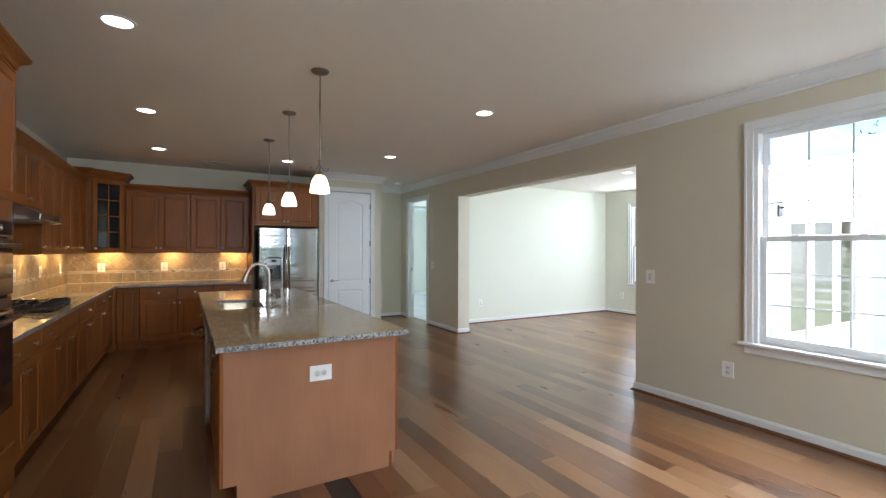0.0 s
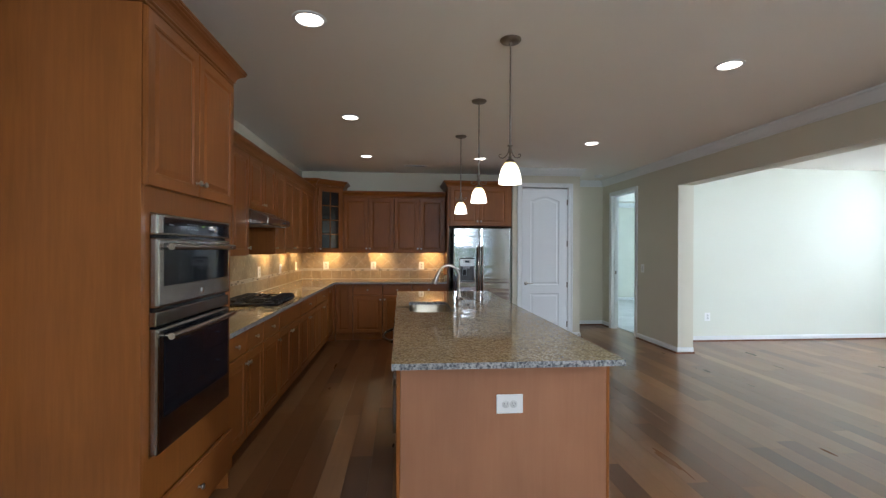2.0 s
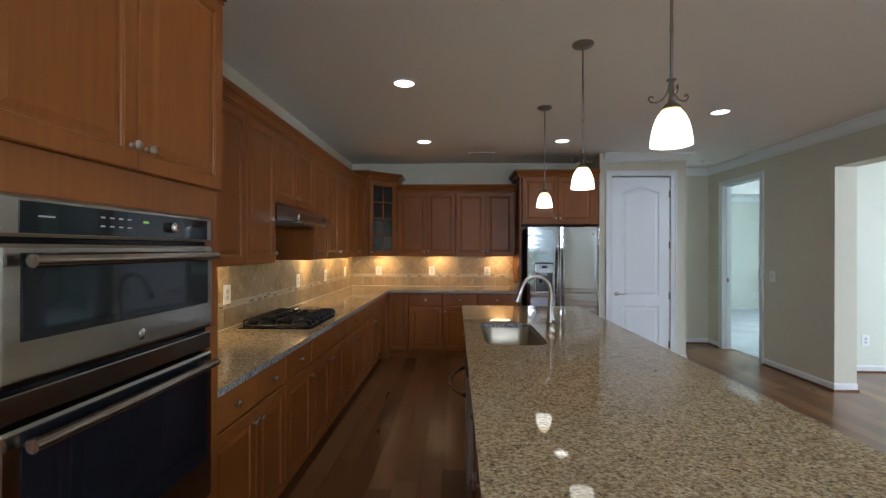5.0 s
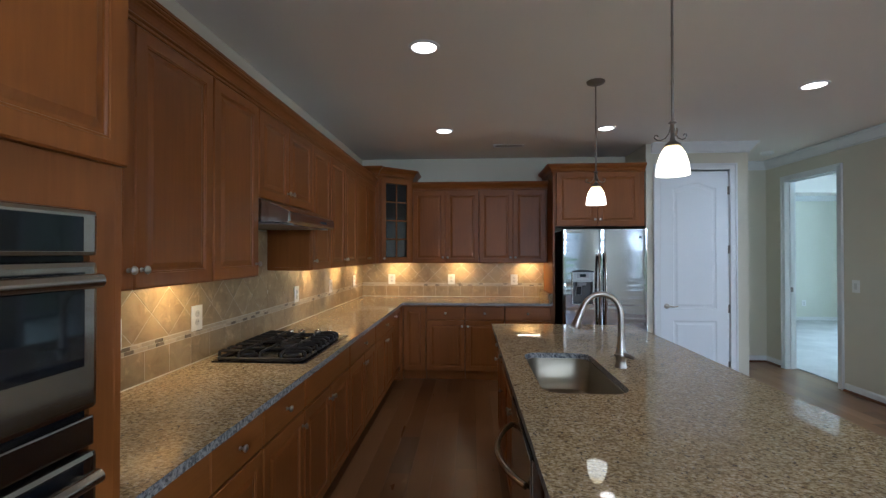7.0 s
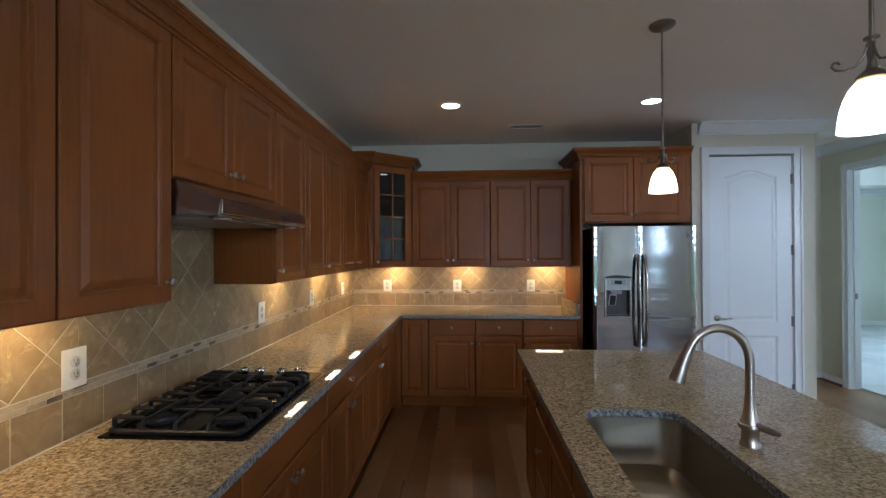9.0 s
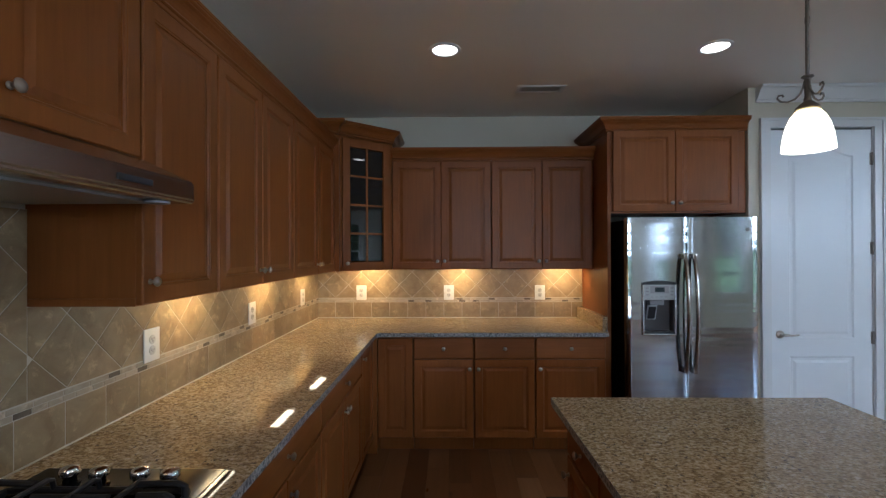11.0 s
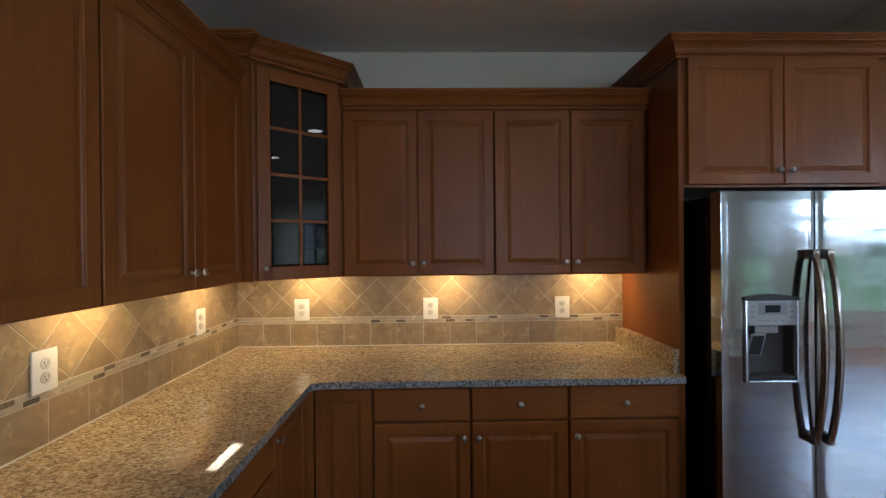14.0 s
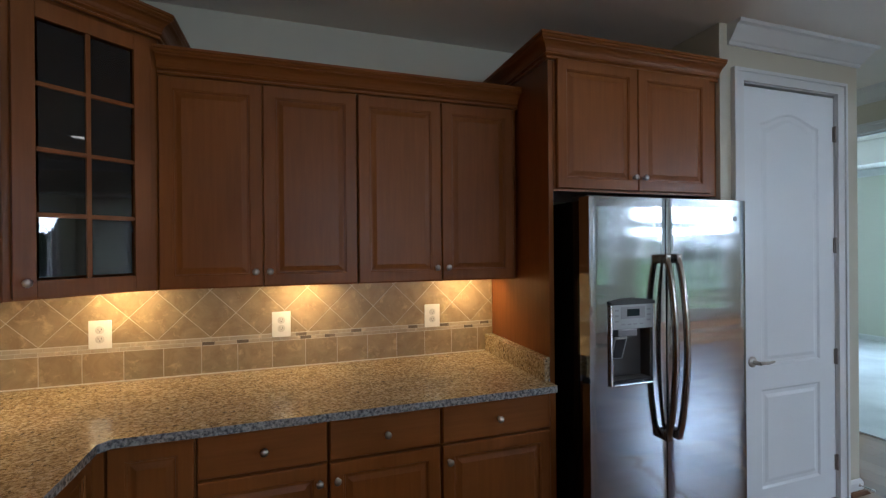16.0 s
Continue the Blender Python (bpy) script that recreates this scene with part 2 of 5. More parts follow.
BULB = glow("can_lamp_glow", (1.0, 0.86, 0.68), 3.2)
SHADE = glow("frosted_shade_glow", (1.0, 0.84, 0.58), 1.9)
STRIP = glow("strip_lamp_glow", (1.0, 0.74, 0.42), 5.0)
n = SHADE.node_tree
tc, sep, rng = n.nodes.new("ShaderNodeTexCoord"), n.nodes.new("ShaderNodeSeparateXYZ"), n.nodes.new("ShaderNodeMapRange")
rng.inputs[1].default_value, rng.inputs[2].default_value = -0.84, -0.77
tint = n.nodes.new("ShaderNodeMix")
tint.data_type = "RGBA"
tint.inputs[6].default_value, tint.inputs[7].default_value = (1.0, 0.87, 0.64, 1), (0.88, 0.62, 0.22, 1)
n.links.new(tc.outputs["Object"], sep.inputs[0])
n.links.new(sep.outputs[2], rng.inputs[0])
n.links.new(rng.outputs[0], tint.inputs[0])
n.links.new(tint.outputs[2], n.nodes["Emission"].inputs[0])
GREENLED = glow("green_led", (0.5, 0.8, 0.15), 0.17)
GLASS = mat("clear_glass", (1, 1, 1), 0.0)
GLASS.node_tree.nodes["Principled BSDF"].inputs["Transmission Weight"].default_value = 1.0
GLASS.node_tree.nodes["Principled BSDF"].inputs["IOR"].default_value = 1.45
GRASS = mat("lawn", (0.07, 0.12, 0.03), 0.9)
n = N(GRASS)
n.color(n.ramp(n.add("TexNoise", Vector=n.coords(), Scale=0.6, Detail=8.0).outputs[0], [(0.3, (0.07, 0.14, 0.035)), (0.7, (0.13, 0.20, 0.06))]))
LEAF = mat("leaves", (0.06, 0.11, 0.03), 0.7)
n = N(LEAF)
n.color(n.ramp(n.rand(True), [(0.0, (0.035, 0.075, 0.02)), (1.0, (0.09, 0.14, 0.04))]))
BARK = mat("bark", (0.10, 0.075, 0.055), 0.9)
SIDING = mat("siding", (0.45, 0.47, 0.50), 0.7)
ROOFM = mat("roof_shingle", (0.09, 0.09, 0.10), 0.85)

# ---- mesh helpers ----
def box(bm, a, b, bevel=0.0):
    g = bmesh.ops.create_cube(bm, size=1.0)
    vs = g["verts"]
    for v in vs:
        v.co = Vector([(a[i] + b[i]) / 2 + v.co[i] * (b[i] - a[i]) for i in range(3)])
    if bevel:
        es = list({e for v in vs for e in v.link_edges})
        bmesh.ops.bevel(bm, geom=es, offset=bevel, segments=2, affect="EDGES", profile=0.6)


def prism(bm, pts, z0, z1):
    lo = [bm.verts.new((x, y, z0)) for x, y in pts]
    hi = [bm.verts.new((x, y, z1)) for x, y in pts]
    k = len(pts)
    bm.faces.new(lo[::-1])
    bm.faces.new(hi)
    for i in range(k):
        bm.faces.new((lo[i], lo[(i + 1) % k], hi[(i + 1) % k], hi[i]))


def lathe(bm, prof, at=(0, 0, 0), axis="z", seg=20):
    """prof: (radius, height) pairs, spun about the axis."""
    rings = []
    for r, h in prof:
        ring = []
        for i in range(seg):
            a = 2 * math.pi * i / seg
            p = (r * math.cos(a), r * math.sin(a), h)
            if axis == "y":
                p = (p[0], -h, p[1])
            elif axis == "x":
                p = (h, p[0], p[1])
            ring.append(bm.verts.new(Vector(p) + Vector(at)))
        rings.append(ring)
    for a, b in zip(rings, rings[1:]):
        for i in range(seg):
            bm.faces.new((a[i], a[(i + 1) % seg], b[(i + 1) % seg], b[i]))
    for ring in (rings[0], rings[-1]):
        bm.faces.new(ring)


def tube(bm, pts, r, seg=10, radii=None):
    pts = [Vector(p) for p in pts]
    rings = []
    up = Vector((0.123, 0.31, 0.94))
    for i, p in enumerate(pts):
        d = (pts[min(i + 1, len(pts) - 1)] - pts[max(i - 1, 0)]).normalized()
        s = d.cross(up).normalized()
        u = s.cross(d)
        up = u
        rr = radii[i] if radii else r
        rings.append([bm.verts.new(p + rr * (math.cos(2 * math.pi * k / seg) * s + math.sin(2 * math.pi * k / seg) * u)) for k in range(seg)])
    for a, b in zip(rings, rings[1:]):
        for k in range(seg):
            bm.faces.new((a[k], a[(k + 1) % seg], b[(k + 1) % seg], b[k]))
    bm.faces.new(rings[0])
    bm.faces.new(rings[-1])


def sweep(bm, prof, path, side=1):
    """A moulding: prof (out, z) closed, path (x, y) open; out to the right of the way for side 1."""
    P = [Vector((x, y)) for x, y in path]
    rings = []
    for i, p in enumerate(P):
        def nrm(a, b):
            d = (b - a).normalized()
            return Vector((d.y, -d.x)) * side
        if i == 0:
            m = nrm(P[0], P[1])
        elif i == len(P) - 1:
            m = nrm(P[-2], P[-1])
        else:
            a, b = nrm(P[i - 1], p), nrm(p, P[i + 1])
            m = (a + b) / (1 + a.dot(b))
        rings.append([bm.verts.new((p.x + m.x * o, p.y + m.y * o, z)) for o, z in prof])
    k = len(prof)
    for a, b in zip(rings, rings[1:]):
        for j in range(k):
            bm.faces.new((a[j], a[(j + 1) % k], b[(j + 1) % k], b[j]))
    bm.faces.new(rings[0])
    bm.faces.new(rings[-1])


def mesh_of(name, bm, m, smooth=False):
    bmesh.ops.recalc_face_normals(bm, faces=bm.faces)
    me = bpy.data.meshes.new(name)
    bm.to_mesh(me)
    bm.free()
    for x in (m if isinstance(m, (list, tuple)) else (m,)):
        me.materials.append(x)
    if smooth:
        me.shade_smooth()
        me.set_sharp_from_angle(angle=radians(38))
    return me


def part(name, bm, m, parent, label="", smooth=False, at=None, rot=None):
    """One mesh object under a thing or a part; bm may be a finished mesh."""
    me = bm if isinstance(bm, bpy.types.Mesh) else mesh_of(name, bm, m, smooth)
    ob = new(name, me)
    ob.parent = parent
    if at is not None:
        ob.location = at
    if rot is not None:
        ob.rotation_euler = [radians(a) for a in rot]
    if label:
        tagged(ob, label)
    return ob


def thing(name, label, category, at=(0, 0, 0), rz=0, group=""):
    ob = new(name)
    ob.location, ob.rotation_euler = at, (0, 0, radians(rz))
    return tagged(ob, label, category, group)


def solid(name, bm, m, label="", category="", kind="", smooth=False, group=""):
    return tagged(new(name, mesh_of(name, bm, m, smooth)), label, category, group, kind)


def boxes(*bs, bevel=0.0):
    bm = bmesh.new()
    for a, b in bs:
        box(bm, a, b, bevel)
    return bm


# ---- the plan ----
XL, YB, CZ = -1.53, 8.295, 2.742
XR, XR2, XT = 3.975, 4.20, 4.095
YS = -2.8
XE, YD0, YD1 = 8.5, 2.5, 7.18
YA = 8.77
BED_Y = 12.7


def wall_x(name, x0, x1, y0, y1, holes, m=WALL, top=CZ):
    """A wall along y between x0 and x1; holes (y0, y1, z0, z1)."""
    bm = bmesh.new()
    ys = sorted({y0, y1, *[h[0] for h in holes], *[h[1] for h in holes]})
    for a, b in zip(ys, ys[1:]):
        h = [q for q in holes if q[0] <= a and q[1] >= b]
        if not h:
            box(bm, (x0, a, 0), (x1, b, top))
        else:
            if h[0][2] > 0:
                box(bm, (x0, a, 0), (x1, b, h[0][2]))
            box(bm, (x0, a, h[0][3]), (x1, b, top))
    return solid(name, bm, m, kind="structure")


def wall_y(name, y0, y1, x0, x1, holes, m=WALL, top=CZ):
    bm = bmesh.new()
    xs = sorted({x0, x1, *[h[0] for h in holes], *[h[1] for h in holes]})
    for a, b in zip(xs, xs[1:]):
        h = [q for q in holes if q[0] <= a and q[1] >= b]
        if not h:
            box(bm, (a, y0, 0), (b, y1, top))
        else:
            if h[0][2] > 0:
                box(bm, (a, y0, 0), (b, y1, h[0][2]))
            box(bm, (a, y0, h[0][3]), (b, y1, top))
    return solid(name, bm, m, kind="structure")


WZ0, WZ1 = 0.68, 2.40
wall_x("wall_west", XL - 0.15, XL, YS, YB + 0.15, [])
solid("wall_west_pier", boxes(((XL, YS, 0), (-1.402, 2.434, CZ))), WALL, kind="structure")
solid("trim_west", boxes(((-1.402, 2.213, 0), (-1.386, 2.293, CZ - 0.3)), bevel=0.003), TRIM, kind="structure")
wall_y("wall_north", YB, YB + 0.15, XL, 1.93, [])
wall_y("wall_south", YS - 0.15, YS, XL, XR2, [(0.42, 1.46, 0.45, 2.4), (1.50, 2.54, 0.45, 2.4), (2.58, 3.62, 0.45, 2.4)])
wall_x("wall_east", XR, XR2, YS, YD1 + 0.01, [(0.95, 1.88, WZ0, WZ1), (2.975, 6.43, 0, 2.333)])
wall_x("wall_east_bedroom", XR, XT, YD1 + 0.01, YA + 0.15, [(7.55, 8.40, 0, 2.42)])
wall_y("wall_pantry_front", 7.62, 7.74, 1.93, 3.055, [(2.075, 2.855, 0, 2.45)])
wall_x("wall_pantry_west", 1.93, 2.03, 7.74, YA, [])
wall_x("wall_pantry_east", 2.955, 3.055, 7.74, YA, [])
wall_y("wall_alcove", YA, YA + 0.15, 1.93, XR, [])
wall_y("wall_dining_north", YD1, YD1 + 0.12, XR2, XE, [], WALL2)
wall_y("wall_dining_south", YD0 - 0.2, YD0, XR2, XE, [(4.46, 5.10, WZ0, WZ1), (5.62, 7.90, 0, 2.38)], WALL2)
wall_x("wall_dining_east", XE, XE + 0.2, YD0 - 0.2, BED_Y + 0.15, [(5.59, 6.49, WZ0, WZ1), (3.55, 4.45, WZ0, WZ1), (8.05, 9.85, 0.7, 2.4)], WALL2, 3.1)
wall_y("wall_bedroom_north", BED_Y, BED_Y + 0.15, XR, XE, [], WALL2, 3.1)
wall_x("wall_bedroom_west", XR, XT, YA + 0.15, BED_Y, [], WALL2, 3.1)

solid("ceiling", boxes(((XL, YS, CZ), (XR2, YA + 0.15, CZ + 0.15))), CEIL, kind="structure")
solid("ceiling_dining", boxes(((XR2, YD0 - 0.2, CZ), (XE, YD1 + 0.15, CZ + 0.15))), CEIL, kind="structure")
bm = boxes(((XT, YD1 + 0.15, 3.1), (XE, BED_Y, 3.25)), ((XT, YD1 + 0.15, 2.745), (XE, YD1 + 0.75, 3.1)), ((XT, BED_Y - 0.6, 2.745), (XE, BED_Y, 3.1)),
           ((XT, YD1 + 0.75, 2.745), (XT + 0.6, BED_Y - 0.6, 3.1)), ((XE - 0.6, YD1 + 0.75, 2.745), (XE, BED_Y - 0.6, 3.1)))
solid("ceiling_bedroom", bm, CEIL, kind="structure")
FLOOR = solid("floor", boxes(((XL, YS, -0.12), (XR2, YA, -0.004)), ((XR2, YD0, -0.12), (XE, YD1, -0.004))), SUBF, kind="structure")
solid("floor_carpet", boxes(((XT + 0.02, YD1 + 0.15, -0.12), (XE, BED_Y, 0.008))), CARPET, kind="structure")

# ---- mouldings ----
CROWN = [(0, CZ - 0.115), (0.012, CZ - 0.115), (0.014, CZ - 0.098), (0.022, CZ - 0.092), (0.045, CZ - 0.055), (0.062, CZ - 0.025), (0.078, CZ - 0.018), (0.082, CZ - 0.001), (0, CZ - 0.001)]
BASE = [(0, 0.0), (0.014, 0.0), (0.014, 0.066), (0.009, 0.078), (0.004, 0.085), (0, 0.085)]
SHOE = [(0, 0), (0.022, 0), (0.02, 0.009), (0.012, 0.018), (0, 0.022)]


def moulding(name, prof, path, m, side=1):
    bm = bmesh.new()
    sweep(bm, prof, path, side)
    return solid(name, bm, m, kind="structure")


moulding("crown_molding", CROWN, [(1.985, 7.62), (3.055, 7.62), (3.055, YA), (XR, YA), (XR, YS)], TRIM)
for pth in ([(2.928, 7.62), (3.055, 7.62), (3.055, YA), (XR, YA), (XR, 8.456)], [(XR, 7.48), (XR, 6.43), (XR2, 6.43)], [(XR2, 2.975), (XR, 2.975), (XR, YS)]):
    moulding("baseboard", BASE, pth, TRIM)
    moulding("shoe_molding", [(o + 0.0145, z) for o, z in SHOE], pth, QUARTER)
for pth in ([(XR2, 6.44), (XR2, YD1), (XE, YD1), (XE, YD0), (7.99, YD0)], [(5.53, YD0), (XR2, YD0), (XR2, 2.96)]):
    moulding("baseboard", BASE, pth, TRIM)
    moulding("shoe_molding", [(o + 0.0145, z) for o, z in SHOE], pth, QUARTER)
moulding("baseboard", BASE, [(XT, 8.46), (XT, BED_Y), (XE, BED_Y), (XE, YD1 + 0.15)], TRIM)
moulding("crown_molding", CROWN, [(XT, 8.46), (XT, BED_Y), (XE, BED_Y), (XE, YD1 + 0.15)], TRIM)
moulding("baseboard", BASE, [(-1.402, 2.42), (-1.402, YS)], TRIM, -1)


def casing_y(name, x, y0, y1, z1, sign, w=0.075, t=0.018, z0=0.0, parent=None):
    """Casing of an opening in a wall along y, on the side sign."""
    a, b = (x, x + sign * t) if sign > 0 else (x - t, x)
    bm = boxes(((a, y0 - w, z0), (b, y0, z1 + w)), ((a, y1, z0), (b, y1 + w, z1 + w)), ((a, y0, z1), (b, y1, z1 + w)), bevel=0.004)
    a, b = (b, b + 0.008) if sign > 0 else (a - 0.008, a)
    for q in (((a, y0 - w, z0), (b, y0 - w + 0.02, z1 + w)), ((a, y1 + w - 0.02, z0), (b, y1 + w, z1 + w)), ((a, y0 - w + 0.02, z1 + w - 0.02), (b, y1 + w - 0.02, z1 + w))):
        box(bm, *q)
    return bm


solid("door_casing", casing_y("", XR, 7.565, 8.385, 2.405, -1, 0.07), TRIM, kind="structure")
solid("door_jamb", boxes(((XR, 7.55, 0), (XT, 7.565, 2.42)), ((XR, 8.385, 0), (XT, 8.40, 2.42)), ((XR, 7.565, 2.405), (XT, 8.385, 2.42)),
                         ((4.02, 8.374, 0), (4.055, 8.385, 2.405)), ((4.02, 7.565, 2.393), (4.055, 8.374, 2.405))), TRIM, kind="structure")
sp = thing("strike_plate", "small oil-rubbed strike plate on the white door jamb", "hardware", (4.037, 8.3705, 1.02))
part("plate", boxes(((-0.014, -0.002, -0.03), (0.014, 0.0035, 0.03)), bevel=0.001), PEWTER, sp)


def window(idx, x, y, z0, z1, w, rz, mulled=False):
    """A double-hung window; origin mid sill on the room's wall face, room toward -y when rz is 0."""
    r = thing("window_%d" % idx, "white double-hung window with divided panes and a sill", "window", (x, y, 0), rz)
    r["kind"] = "structure"
    h = w / 2
    cw = 0.0195 if mulled else 0.062
    bm = boxes(((-h - cw, -0.018, z0), (-h, 0, z1 + 0.075)), ((h, -0.018, z0), (h + cw, 0, z1 + 0.075)), ((-h, -0.018, z1), (h, 0, z1 + 0.075)), bevel=0.004)
    for q in () if mulled else (((-h - 0.062, -0.024, z0), (-h - 0.046, -0.018, z1 + 0.075)), ((h + 0.046, -0.024, z0), (h + 0.062, -0.018, z1 + 0.075)), ((-h - 0.046, -0.024, z1 + 0.059), (h + 0.046, -0.018, z1 + 0.075))):
        box(bm, *q)
    part("window_casing", bm, TRIM, r)
    part("window_sill", boxes(((-h - cw - (0.0 if mulled else 0.035), -0.055, z0 - 0.022), (h + cw + (0.0 if mulled else 0.035), 0.0, z0)), ((-h, 0.0, z0 - 0.022), (h, 0.034, z0)), ((-h - cw, -0.016, z0 - 0.09), (h + cw, -0.0, z0 - 0.022)), bevel=0.004), TRIM, r)
    part("window_frame", boxes(((-h, 0.0, z0), (-h + 0.03, 0.19, z1)), ((h - 0.03, 0.0, z0), (h, 0.19, z1)), ((-h + 0.03, 0.0, z1 - 0.03), (h - 0.03, 0.19, z1)), ((-h + 0.03, 0.034, z0), (h - 0.03, 0.19, z0 + 0.02))), TRIM, r)
    mid = (z0 + z1) / 2 - 0.02
    pane_me = {}
    for nm, a, b, yy in (("upper_sash", mid - 0.02, z1 - 0.03, 0.076), ("lower_sash", z0 + 0.02, mid + 0.02, 0.036)):
        hh = h - 0.03
        bm = boxes(((-hh, yy, a), (-hh + 0.045, yy + 0.035, b)), ((hh - 0.045, yy, a), (hh, yy + 0.035, b)), ((-hh + 0.045, yy, a), (hh - 0.045, yy + 0.035, a + 0.045)), ((-hh + 0.045, yy, b - 0.04), (hh - 0.045, yy + 0.035, b)), bevel=0.003)
        s = part(nm, bm, TRIM, r)
        iw, ih = 2 * hh - 0.09, b - a - 0.085
        mb = bmesh.new()
        for i in (1, 2):
            box(mb, (-hh + 0.045 + iw * i / 3 - 0.005, yy + 0.008, a + 0.045), (-hh + 0.045 + iw * i / 3 + 0.005, yy + 0.022, b - 0.04))
            box(mb, (-hh + 0.045, yy + 0.0085, a + 0.045 + ih * i / 3 - 0.005), (hh - 0.045, yy + 0.0215, a + 0.045 + ih * i / 3 + 0.005))
        part("muntin", mb, TRIM, s)
        for i in range(3):
            for j in range(3):
                key = (nm, i == 1)
                g = boxes(((-iw / 6 + 0.006, 0, -ih / 6 + 0.006), (iw / 6 - 0.006, 0.004, ih / 6 - 0.006)))
                p = part("pane", g, GLASS, s, at=(-hh + 0.045 + iw * (i + 0.5) / 3, yy + 0.013, a + 0.045 + ih * (j + 0.5) / 3))
                p.visible_shadow = False
    for s in (-1, 1):
        part("sash_lock", boxes(((s * 0.2 - 0.025, 0.04, mid + 0.02), (s * 0.2 + 0.025, 0.068, mid + 0.03)), bevel=0.003), TRIM, r)
    return r


window(1, XR, 1.415, WZ0, WZ1, 0.93, -90)
window(2, XE, 6.04, WZ0, WZ1, 0.90, -90)
window(9, XE, 4.00, WZ0, WZ1, 0.90, -90)
for k, wx in enumerate((0.94, 2.02, 3.10)):
    window(5 + k, wx, YS, 0.45, 2.40, 1.04, 180, mulled=True)
window(8, XE, 8.95, 0.7, 2.40, 1.8, -90)

def patio_door(x0, x1, y, z1):
    """A three-leaf glazed door in a wall along x, room toward +y."""
    r = thing("door_2", "white three-leaf glazed patio door onto the lawn", "patio door", (0, y, 0))
    r["kind"] = "structure"
    part("casing", boxes(((x0 - 0.075, 0, 0), (x0, 0.018, z1 + 0.075)), ((x1, 0, 0), (x1 + 0.075, 0.018, z1 + 0.075)), ((x0, 0, z1), (x1, 0.018, z1 + 0.075)), bevel=0.004), TRIM, r)
    part("door_frame", boxes(((x0, -0.19, 0), (x0 + 0.03, 0, z1)), ((x1 - 0.03, -0.19, 0), (x1, 0, z1)), ((x0 + 0.03, -0.19, z1 - 0.03), (x1 - 0.03, 0, z1)), ((x0 + 0.03, -0.19, 0), (x1 - 0.03, 0, 0.02))), TRIM, r)
    w = (x1 - x0 - 0.06) / 3
    for i in range(3):
        a, b = x0 + 0.03 + w * i, x0 + 0.03 + w * (i + 1)
        leaf = part("leaf", boxes(((a + 0.002, -0.10, 0.022), (a + 0.075, -0.06, z1 - 0.032)), ((b - 0.075, -0.10, 0.022), (b - 0.002, -0.06, z1 - 0.032)), ((a + 0.075, -0.10, 0.022), (b - 0.075, -0.06, 0.50)), ((a + 0.075, -0.10, z1 - 0.12), (b - 0.075, -0.06, z1 - 0.032)), bevel=0.003), TRIM, r)
        g = part("pane", boxes(((a + 0.076, -0.082, 0.501), (b - 0.076, -0.078, z1 - 0.121))), GLASS, leaf)
        g.visible_shadow = False
    return r


patio_door(5.62, 7.90, YD0, 2.38)
window(10, 4.78, YD0, WZ0, WZ1, 0.64, 180)

# ---- doors ----
def panel_mesh(name, w, h, rings, m, arch=0.0, t=0.02):
    """A slab w by h, back at y 0, with nested frames: rings of (inset, y)."""
    bm = bmesh.new()
    loops = []
    for ins, y in rings:
        pts = [(ins, ins), (w - ins, ins), (w - ins, h - ins), (ins, h - ins)]
        loops.append([bm.verts.new((x, y, z)) for x, z in pts])
    for a, b in zip(loops, loops[1:]):
        for i in range(4):
            bm.faces.new((a[i], a[(i + 1) % 4], b[(i + 1) % 4], b[i]))
    bm.faces.new(loops[0])
    bm.faces.new(loops[-1])
    return mesh_of(name, bm, m)


DOOR_RINGS = [(0, 0), (0, -0.016), (0.004, -0.020), (0.050, -0.020), (0.0525, -0.0175), (0.0565, -0.0175), (0.059, -0.0125), (0.066, -0.0125), (0.084, -0.0178), (0.086, -0.0185), (0.088, -0.0185)]
cache = {}


def door_mesh(w, h, m=CAB):
    key = (round(w, 3), round(h, 3))
    if key not in cache:
        rings = DOOR_RINGS if w > 0.24 else [(a * 0.8, b) for a, b in DOOR_RINGS]
        cache[key] = panel_mesh("cabinet_door", w, h, rings, m)
    return cache[key]


def front_mesh(w, h):
    key = ("f", round(w, 3), round(h, 3))
    if key not in cache:
        cache[key] = panel_mesh("drawer_front", w, h, [(0, 0), (0, -0.015), (0.005, -0.020), (0.006, -0.020)], CABH)
    return cache[key]


def knob_mesh():
    if "knob" not in cache:
        bm = bmesh.new()
        lathe(bm, [(0.008, 0), (0.0085, 0.002), (0.005, 0.006), (0.005, 0.012), (0.011, 0.017), (0.0145, 0.021), (0.0145, 0.024), (0.011, 0.028), (0.004, 0.030)], axis="y", seg=16)
        cache["knob"] = mesh_of("knob", bm, NICKEL, True)
    return cache["knob"]


